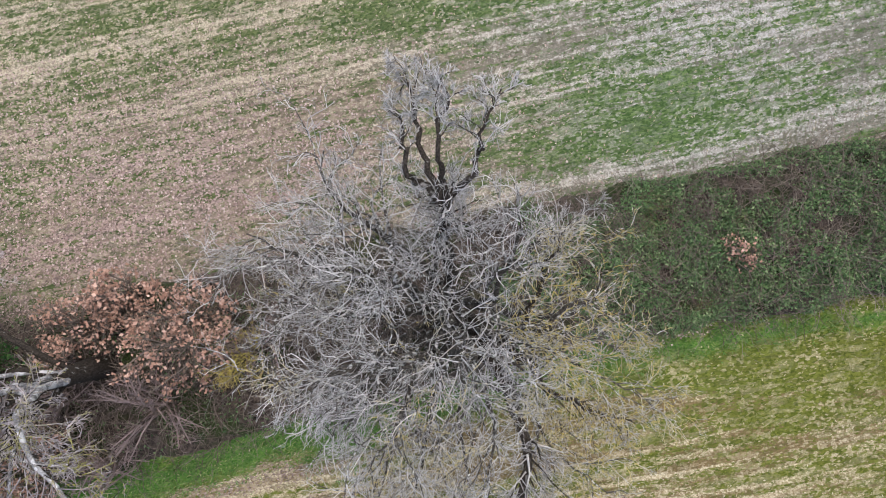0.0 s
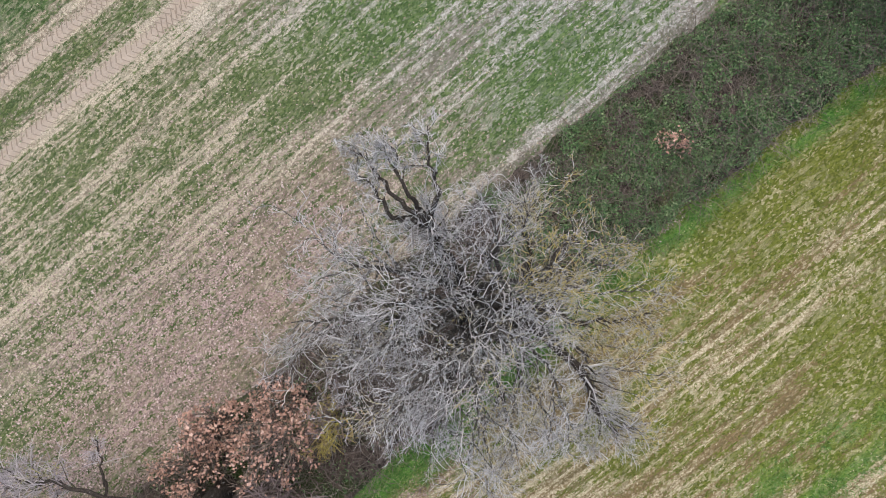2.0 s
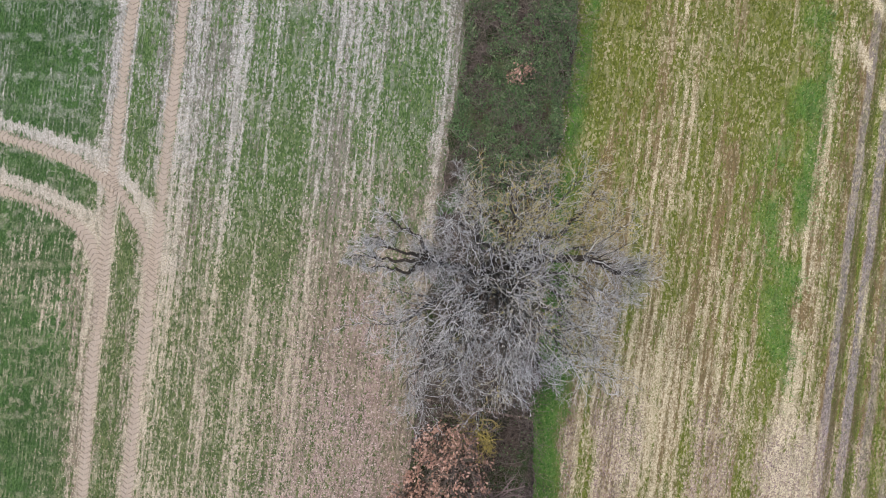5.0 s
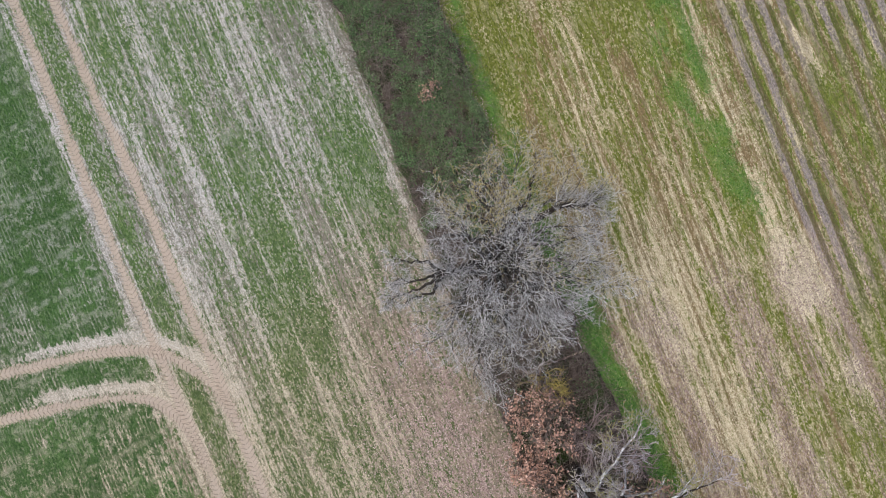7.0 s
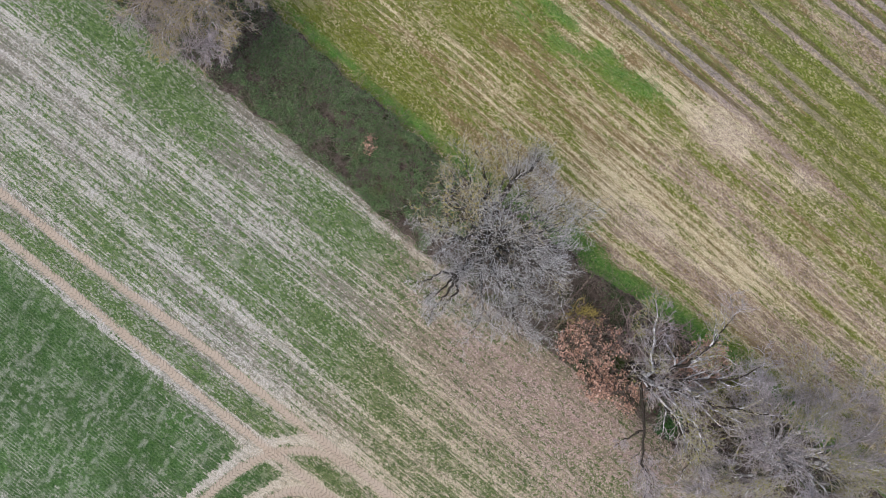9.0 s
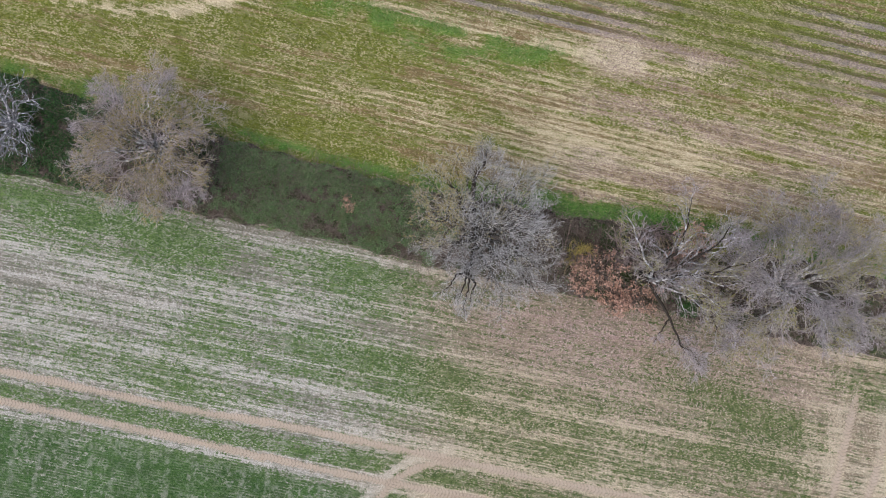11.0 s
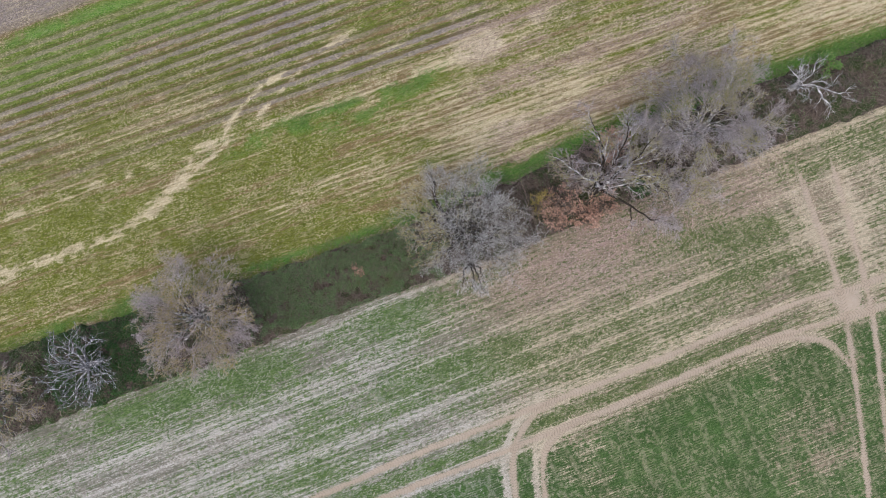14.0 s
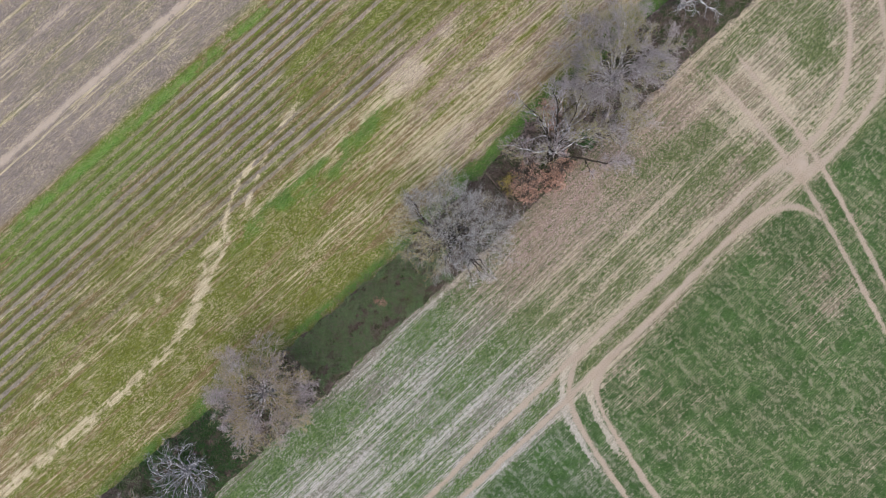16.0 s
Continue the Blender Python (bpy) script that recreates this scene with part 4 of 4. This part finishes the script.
build_tree("hedge_tree", (17.0, 2.7, 0), "broad leafless tree with olive lichen and grey outer twigs",
           fan(r_, (16.6, 3.2, 0), 18, 4.3, 6.6, 2.8, 1.8) + [([(17.2, 3.2, 2.0), (18.4, 4.6, 3.8), (19.0, 5.6, 4.6), (19.1, 6.9, 4.8)], [0.14, 0.1, 0.07, 0.02]), ([(16.4, 2.8, 1.8), (14.6, 3.9, 3.2), (13.2, 4.6, 3.6)], [0.12, 0.07, 0.02]), ([(17.3, 3.4, 2.0), (19.0, 4.6, 3.8), (20.4, 5.9, 4.4)], [0.1, 0.06, 0.015]), ([(17.0, 3.5, 2.2), (17.4, 5.2, 4.2), (17.6, 6.7, 4.6)], [0.1, 0.06, 0.015])],
           ([(17.0, 2.7, -0.1), (17.1, 2.8, 1.6), (17.0, 2.9, 3.0)], [0.34, 0.26, 0.15]),
           12, (m_pale_limb, m_twig_olive, m_twig_olive), (7, 5, 5, 4), (0.42, 0.55, 0.6, 0.6), radii=(0.014, 0.0095, 0.007))
FADING = []
add_limb(FADING, [(9.7, 1.6, 2.2), (9.2, 1.8, 4.6), (8.2, 2.3, 6.2), (6.9, 3.8, 6.6)], 0.13, 0.03, 0.3, m_dead)
add_limb(FADING, [(9.8, 1.7, 2.4), (10.0, 2.8, 4.4), (9.9, 4.2, 5.6), (9.6, 5.5, 6.0)], 0.14, 0.02)
add_limb(FADING, [(9.8, 1.7, 2.6), (10.6, 2.6, 4.6), (11.4, 3.8, 5.8), (11.7, 4.9, 6.2)], 0.11, 0.02)
add_limb(FADING, [(9.9, 1.6, 2.2), (11.2, 2.1, 4.0), (12.4, 2.8, 4.8), (13.8, 3.7, 5.0)], 0.12, 0.02)
add_limb(FADING, [(9.7, 1.5, 2.4), (9.7, 1.5, 4.6), (9.9, 1.7, 5.9), (10.6, 1.9, 6.3)], 0.12, 0.03, 0.3, m_dead)
add_limb(FADING, [(9.9, 1.4, 2.0), (10.9, 0.2, 2.9), (11.6, -0.8, 3.1), (12.7, -1.6, 2.8), (13.7, -2.6, 2.1)], 0.12, 0.02, 0.5, m_bark)
add_limb(FADING, [(11.2, -0.2, 3.0), (11.0, -0.8, 2.8), (11.0, -1.6, 2.3)], 0.06, 0.02, 0.4, m_bark)
add_limb(FADING, [(9.9, 1.5, 2.2), (11.6, 1.1, 3.4), (12.8, 0.6, 3.6), (13.9, -0.6, 3.0)], 0.1, 0.015)
add_limb(FADING, [(9.9, 1.5, 2.2), (11.8, 1.0, 4.0), (13.2, 0.5, 4.2), (14.2, -0.2, 3.8), (14.6, -1.2, 3.2)], 0.07, 0.02, 0.4, m_dead)
add_limb(FADING, [(9.9, 1.7, 2.6), (10.9, 1.5, 4.8), (11.9, 1.2, 5.4), (12.7, 0.9, 5.2)], 0.08, 0.02, 0.3, m_dead)
build_tree("dying_tree", (9.8, 1.6, 0), "half-dead oak with bleached limbs and a dark branch over the field", FADING,
           ([(9.8, 1.6, -0.1), (9.8, 1.6, 1.4), (9.75, 1.6, 3.0)], [0.36, 0.28, 0.16]),
           14, (m_bark, m_dead, m_twig_olive), (7, 4, 4, 3), (0.36, 0.5, 0.55, 0.55), slim=0.8, radii=(0.014, 0.009, 0.007))


def dead_snag(place, label, reach, n_, seed, extra=(), height=2.6, wood=None):
    """A bleached, barkless dead tree: crooked stubby limbs and few twigs."""
    r = np.random.default_rng(seed)
    wood = wood or m_dead
    x, y, _ = place
    thing = stand("dead_tree", place, label, "dead tree")
    tp, tr = polyline([(x, y, -0.1), (x + 0.05, y, height * 0.4), (x, y + 0.1, height * 0.8)], [0.24, 0.2, 0.13], 9)
    part("trunk", mesh_of("trunk", *tubes(tp[None], tr[None], 10), True), wood, thing)
    limbs = list(extra)
    for i in range(n_):
        a = 2 * math.pi * (i + r.uniform(0.1, 0.9)) / n_
        d, z1 = reach * r.uniform(0.6, 1.05), height * r.uniform(0.75, 1.35)
        b = a + r.uniform(-0.4, 0.4)
        limbs.append([(x, y, height * r.uniform(0.45, 0.75)), (x + 0.45 * d * math.cos(b), y + 0.45 * d * math.sin(b), z1 * 0.9), (x + 0.75 * d * math.cos(a), y + 0.75 * d * math.sin(a), z1), (x + d * math.cos(a - 0.2), y + d * math.sin(a - 0.2), z1 * r.uniform(0.8, 1.1))])
    for pts in limbs:
        lp, lr = polyline(pts, [0.065, 0.045, 0.032, 0.015], 9)
        lp[1:] += 0.05 * r.normal(size=lp[1:].shape)
        limb = part("limb", mesh_of("limb", *tubes(lp[None], lr[None], 7), True), wood, thing)
        p1, r1 = sprout(r, lp[None], lr[None], 7, 0.36, 6, 0.9, 0.7, 0.15, 0.32, 0.0, 0.25, 0.6, 0.018)
        p2, r2 = sprout(r, p1, r1, 3, 0.5, 4, 0.9, 0.7, 0.1, 0.3, 0.0, 0.3, 0.65, 0.012)
        for i, (q, w) in enumerate(zip(p1, r1)):
            part("branch", mesh_of("branch", *join([tubes(q[None], w[None], 5), tubes(p2[3 * i:3 * i + 3], r2[3 * i:3 * i + 3], 4)]), True), wood, limb)
    return thing


dead_snag((-25.2, 0.5, 0), "bleached grey dead tree with crooked spreading limbs above ivy", 3.0, 20, 3, wood=m_snag)
dead_snag((24.2, 4.1, 0), "small white dead tree standing in dark brambles", 1.5, 6, 4,
          extra=[[(24.2, 4.1, 1.6), (25.0, 3.5, 2.4), (25.6, 2.9, 2.4), (26.8, 2.5, 2.3)], [(24.9, 3.5, 2.3), (25.1, 2.7, 2.2), (25.5, 2.0, 1.9), (25.3, 1.6, 1.8)], [(24.2, 4.1, 1.6), (24.1, 5.0, 2.4), (24.3, 5.6, 2.6)]], height=2.2)


def leafy_shrub(name, centre, label, n_leaf, radius, height, seed, mat, size, clumps=26, stems=m_stem, category="shrub", gaps=0.0):
    """Many-stemmed shrub that still holds its withered leaves in clumps."""
    r = np.random.default_rng(seed)
    x, y, _ = centre
    thing = stand(name, centre, label, category)
    lines = []
    ends = []
    for i in range(clumps):
        a, d = r.uniform(0, 2 * np.pi), radius * math.sqrt(r.uniform(0.03, 1))
        z = height * (1.0 - 0.45 * (d / radius) ** 2) * r.uniform(0.55, 1.05)
        e = np.array([x + d * math.cos(a), y + d * math.sin(a) * 0.9, z])
        ends.append(e)
        b = np.array([x + 0.15 * r.normal(), y + 0.15 * r.normal(), 0.0])
        m = (b + e) / 2 + np.array([0.15 * r.normal(), 0.15 * r.normal(), 0.25 * z])
        lines.append(np.stack([b, 0.4 * b + 0.6 * m, m, 0.45 * m + 0.55 * e, e]))
    p0 = np.stack(lines)
    r0 = np.tile(np.linspace(0.035, 0.012, 5), (clumps, 1)) * (0.5 + height / 5)
    for q, w in zip(p0, r0):
        part("stem", mesh_of("stem", *tubes(q[None], w[None], 5), True), stems, thing)
    p1, r1 = sprout(r, p0, r0, 7, 0.25, 5, 0.9, 0.7, 0.1, 0.25, 0, 0.35, 0.6, 0.007, None, 0, 1.0)
    p2, r2 = sprout(r, p1, r1, 4, 0.5, 3, 0.9, 0.7, 0.05, 0.25, 0, 0.2, 0.7, 0.005)
    part("crown", mesh_of("crown", *join([tubes(p1, r1, 3), tubes(p2, r2, 3)])), stems, thing, kind="stuff")
    if not n_leaf:
        return thing
    share = np.repeat(np.where(r.random(clumps) < gaps, 0.12, r.uniform(0.5, 1.5, clumps)), len(p2) // clumps)
    pick = r.choice(len(p2), n_leaf, p=share / share.sum())
    pos = p2[pick, r.integers(1, 3, n_leaf)] + 0.07 * r.normal(size=(n_leaf, 3))
    part("foliage", mesh_of("foliage", *leaves(r, pos, np.full(n_leaf, size), 0.25)), mat, thing, kind="stuff")
    return thing


leafy_shrub("young_oak", (7.2, 1.2, 0), "young oak still holding rust-brown withered leaves", 1900, 1.65, 3.3, 31, m_rust, 0.08, 30, gaps=0.45)
for bx, by, br, bh, bs in ((6.0, 1.6, 1.3, 1.9, 61), (8.6, 2.9, 1.6, 2.4, 62), (11.3, 2.3, 1.6, 2.2, 63), (13.0, 2.6, 1.4, 2.0, 64), (14.4, 1.4, 1.3, 1.8, 65), (10.2, 4.3, 1.2, 1.9, 66)):
    leafy_shrub("bare_shrub", (bx, by, 0), "leafless purplish-brown shrub in the hedge bottom", 0, br, bh, bs, None, 0.0, 24, m_brush)
leafy_shrub("bare_shrub", (6.2, 2.0, 0), "leafless shrub with yellowish lichened twigs beside the young oak", 0, 0.95, 2.3, 67, None, 0.0, 20, m_yellow_twig)
leafy_shrub("young_oak", (10.3, 0.7, 0), "thin young oak with pinkish-brown leaves under the half-dead oak", 800, 1.3, 2.6, 38, m_rust, 0.075, 22)
leafy_shrub("young_oak", (8.9, -0.05, 0), "low young oak with rust-brown leaves at the hedge foot", 1000, 0.9, 2.2, 32, m_rust, 0.08, 16)
leafy_shrub("young_oak", (11.6, 4.0, 0), "young oak with thinning rusty leaves at the straw field", 1500, 1.3, 3.0, 33, m_rust, 0.085, 22)
leafy_shrub("rusty_seedling", (-6.7, 1.2, 0.0), "small sapling with pinkish rust leaves among brambles", 420, 0.45, 1.7, 34, m_rust, 0.07, 9)
leafy_shrub("evergreen_bush", (26.9, 4.9, 0), "small fresh-green leafy bush in the hedge", 1800, 0.9, 1.6, 35, m_grass, 0.08, 16)
leafy_shrub("evergreen_bush", (12.7, 0.85, 0), "dark green ivy bush beneath the half-dead oak", 1500, 0.75, 1.3, 36, m_ivy, 0.08, 14)
leafy_shrub("evergreen_bush", (13.6, 4.5, 0), "olive-green leafy bush at the straw field edge", 2600, 1.5, 2.2, 37, m_olive, 0.075, 22)


# ---------------------------------------------------------------- undergrowth


def thicket(x0, x1, h, seed, label, leaf_mat, n_leaf, n_stem, stem_len, size=0.06, name="bramble_thicket", stem_mat=None, patch=0.0, thin_end=0.0):
    """Low tangled growth along the hedge bottom: litter mound, arching stems, leaves."""
    r = np.random.default_rng(seed)
    thing = stand(name, ((x0 + x1) / 2, float(low((x0 + x1) / 2) + high((x0 + x1) / 2)) / 2, 0), label, "hedge")
    nx, ny = int((x1 - x0) / 0.14), 38
    u, s = np.meshgrid(np.linspace(0, 1, nx), np.linspace(0, 1, ny), indexing="ij")
    x = x0 + (x1 - x0) * u
    wob_lo, wob_hi = 0.5 * (fbm(x, x * 0, 1.1, 1, seed + 3) - 0.45), 0.5 * (fbm(x, x * 0, 1.0, 1, seed + 5) - 0.55)
    lo_, hi_ = low(x) + wob_lo, high(x) + wob_hi
    y = lo_ + (hi_ - lo_) * s
    endf = np.clip(np.minimum(u, 1 - u) * (x1 - x0) / 0.8, 0, 1) ** 0.5
    z = h * np.clip(1 - np.abs(2 * s - 1) ** 5, 0, 1) ** 0.6 * (0.5 + 0.8 * fbm(x, y, 1.3, 1.1, seed)) * endf + 0.62 * (fbm(x, y, 0.6, 0.55, seed + 9, 2) - 0.5) * endf - 0.03
    z[:, 0] = z[:, -1] = -0.12
    z[0, :] = z[-1, :] = -0.12
    idx = np.arange(nx * ny).reshape(nx, ny)
    f = np.stack([idx[:-1, :-1], idx[1:, :-1], idx[1:, 1:], idx[:-1, 1:]], -1).reshape(-1, 4)
    part("litter_mound", mesh_of("litter_mound", np.stack([x, y, z], -1), f, True), m_thicket, thing)

    def on_top(n_):
        i, j = r.integers(1, nx - 1, n_), r.integers(1, ny - 1, n_)
        p = np.stack([x[i, j], y[i, j], z[i, j]], -1)
        p[:, :2] += r.uniform(-0.07, 0.07, (n_, 2))
        return p

    b = on_top(n_stem)
    k = 6
    a = r.uniform(0, 2 * np.pi, n_stem)
    out = np.stack([np.cos(a), np.sin(a)], -1)
    ln = stem_len * r.uniform(0.5, 1.4, n_stem)
    t = np.linspace(0, 1, k)
    pts = np.zeros((n_stem, k, 3))
    pts[:, :, :2] = b[:, None, :2] + out[:, None] * (ln[:, None] * t)[..., None]
    rise = ln * r.uniform(0.15, 0.5, n_stem)
    pts[:, :, 2] = b[:, None, 2] - 0.05 + rise[:, None] * (4 * t * (1 - 0.75 * t))
    pts += 0.03 * r.normal(size=pts.shape)
    rad = np.tile(np.linspace(0.009, 0.004, k), (n_stem, 1)) * r.uniform(0.6, 1.3, (n_stem, 1))
    p1, r1 = sprout(r, pts, rad, 1, 0.4, 3, 0.9, 0.7, 0.05, 0.2, 0.05, 0.2, 0.7, 0.0035)
    part("undergrowth", mesh_of("undergrowth", *join([tubes(pts, rad, 3), tubes(p1, r1, 3)])), stem_mat or m_stem, thing, kind="stuff")
    if n_leaf:
        p = on_top(int(n_leaf * 1.9))
        den = 0.62 * fbm(p[:, 0], p[:, 1], 1.5, 1.1, seed + 17) + 0.38 * vnoise(p[:, 0], p[:, 1], 0.32, 0.3, seed + 19)
        s_at = (p[:, 1] - low(p[:, 0])) / (high(p[:, 0]) - low(p[:, 0]))
        bald = 0.2 * np.exp(-np.clip(s_at, 0, 1) / 0.09) + 0.12 * np.exp(-np.clip(1 - s_at, 0, 1) / 0.07) + thin_end * step(x1 - 4.0, x1 - 1.2, p[:, 0])
        keep = den > (0.3 + patch + bald + 0.24 * r.random(len(p)))
        p = p[keep][:n_leaf]
        p[:, 2] += np.abs(r.normal(size=len(p))) * 0.14 + 0.02
        part("foliage", mesh_of("foliage", *leaves(r, p, np.full(len(p), size), 0.22)), leaf_mat, thing, kind="stuff")
    return thing


thicket(-14.4, -0.2, 0.75, 200, "dense bramble thicket, dark green leaves over brown canes", m_bramble, 90000, 4200, 0.8, 0.052, patch=-0.005, thin_end=0.13)
thicket(-0.4, 5.6, 0.4, 210, "bare brown tangle of shrub stems under the oak", m_bramble, 1500, 2300, 1.0, 0.05, "shrub_tangle", m_stem, patch=0.12)
thicket(5.5, 20.5, 0.35, 220, "brown and grey undergrowth of stems below the trees", m_bramble, 4500, 3600, 1.0, 0.055, "shrub_tangle", m_stem, patch=0.1)
thicket(20.3, 42.0, 0.8, 230, "dark brown bramble thicket with few leaves", m_bramble, 6000, 3400, 0.9, 0.055, patch=0.1)
thicket(-29.0, -20.5, 0.55, 240, "dark green ivy and brambles below the dead tree", m_ivy, 22000, 900, 0.7, 0.065)
thicket(-20.6, -14.2, 0.5, 250, "brown thicket with ivy beneath the rounded tree", m_bramble, 7000, 1600, 0.9, 0.06)
thicket(-42.0, -28.9, 0.5, 260, "brown hedge bottom of stems and ivy", m_bramble, 8000, 1600, 0.9, 0.06)


# ---------------------------------------------------------------- field growth
def scatter(n_, x0, x1, y0, y1, r, want):
    x, y = r.uniform(x0, x1, n_), r.uniform(y0, y1, n_)
    keep = want(x, y) > r.random(n_)
    x, y = x[keep], y[keep]
    return np.stack([x, y, np.full(len(x), -0.005)], -1)


def outside(x, y):
    return ((y < low(x) - 0.05) | (y > high(x) + 0.05)) * 1.0


r_ = np.random.default_rng(404)
crop_p = scatter(150000, -24, 24, -20, 1, r_, lambda x, y: np.clip(field_value(2, x, y) - 0.25, 0, 1) * 0.75 * (1 - field_value(6, x, y)) * (y < low(x) - 0.1) * (1 - np.clip(field_value(4, x, y), 0, 1)))
v_row = crop_p[:, 1] - 0.075 * crop_p[:, 0]
crop_p[:, 1] += (np.round(v_row / 0.155) * 0.155 - v_row) * 0.85
tagged(part("crop_seedlings", mesh_of("crop_seedlings", *tufts(r_, crop_p, np.full(len(crop_p), 0.06), 0.009, 4)), m_crop), "sparse rows of young green crop seedlings", "crop", kind="stuff")
weed_p = scatter(110000, -26, 24, 3, 20, r_, lambda x, y: np.clip(field_value(2, x, y) - 0.2, 0, 1) * 0.6 * (y > high(x)) * (1 - field_value(7, x, y)))
tagged(part("field_weeds", mesh_of("field_weeds", *tufts(r_, weed_p, np.full(len(weed_p), 0.07), 0.009, 3)), m_olive), "low olive-green weeds growing between stubble rows", "weeds", kind="stuff")
verge_p = scatter(150000, -30, 34, 2.5, 14, r_, lambda x, y: np.clip(field_value(7, x, y) * 1.2 - 0.1, 0, 1) * (y > high(x) - 0.15))
tagged(part("verge_grass", mesh_of("verge_grass", *tufts(r_, verge_p, np.full(len(verge_p), 0.13), 0.010, 4)), m_grass), "bright green grass along the hedge foot", "grass", kind="stuff")
straw_p = scatter(170000, -24, 24, -14, 16, r_, lambda x, y: np.clip(field_value(3, x, y) - 0.3, 0, 1) * 0.6 * outside(x, y) * (1 - field_value(6, x, y)))
straw_p[:, 2] = 0.03
tagged(part("straw_litter", mesh_of("straw_litter", *leaves(r_, straw_p, np.full(len(straw_p), 0.024), 1.0, 3.0)), m_straw), "broken pale straw lying on the fields", "straw", kind="stuff")
leaf_p = scatter(230000, -6, 24, -9, 4, r_, lambda x, y: np.clip(field_value(4, x, y), 0, 1) * 0.5)
leaf_p[:, 2] = 0.03
tagged(part("fallen_leaves", mesh_of("fallen_leaves", *leaves(r_, leaf_p, np.full(len(leaf_p), 0.055), 0.8, 1.3)), m_fallen), "scattered fallen oak leaves, pinkish brown", "leaves", kind="stuff")
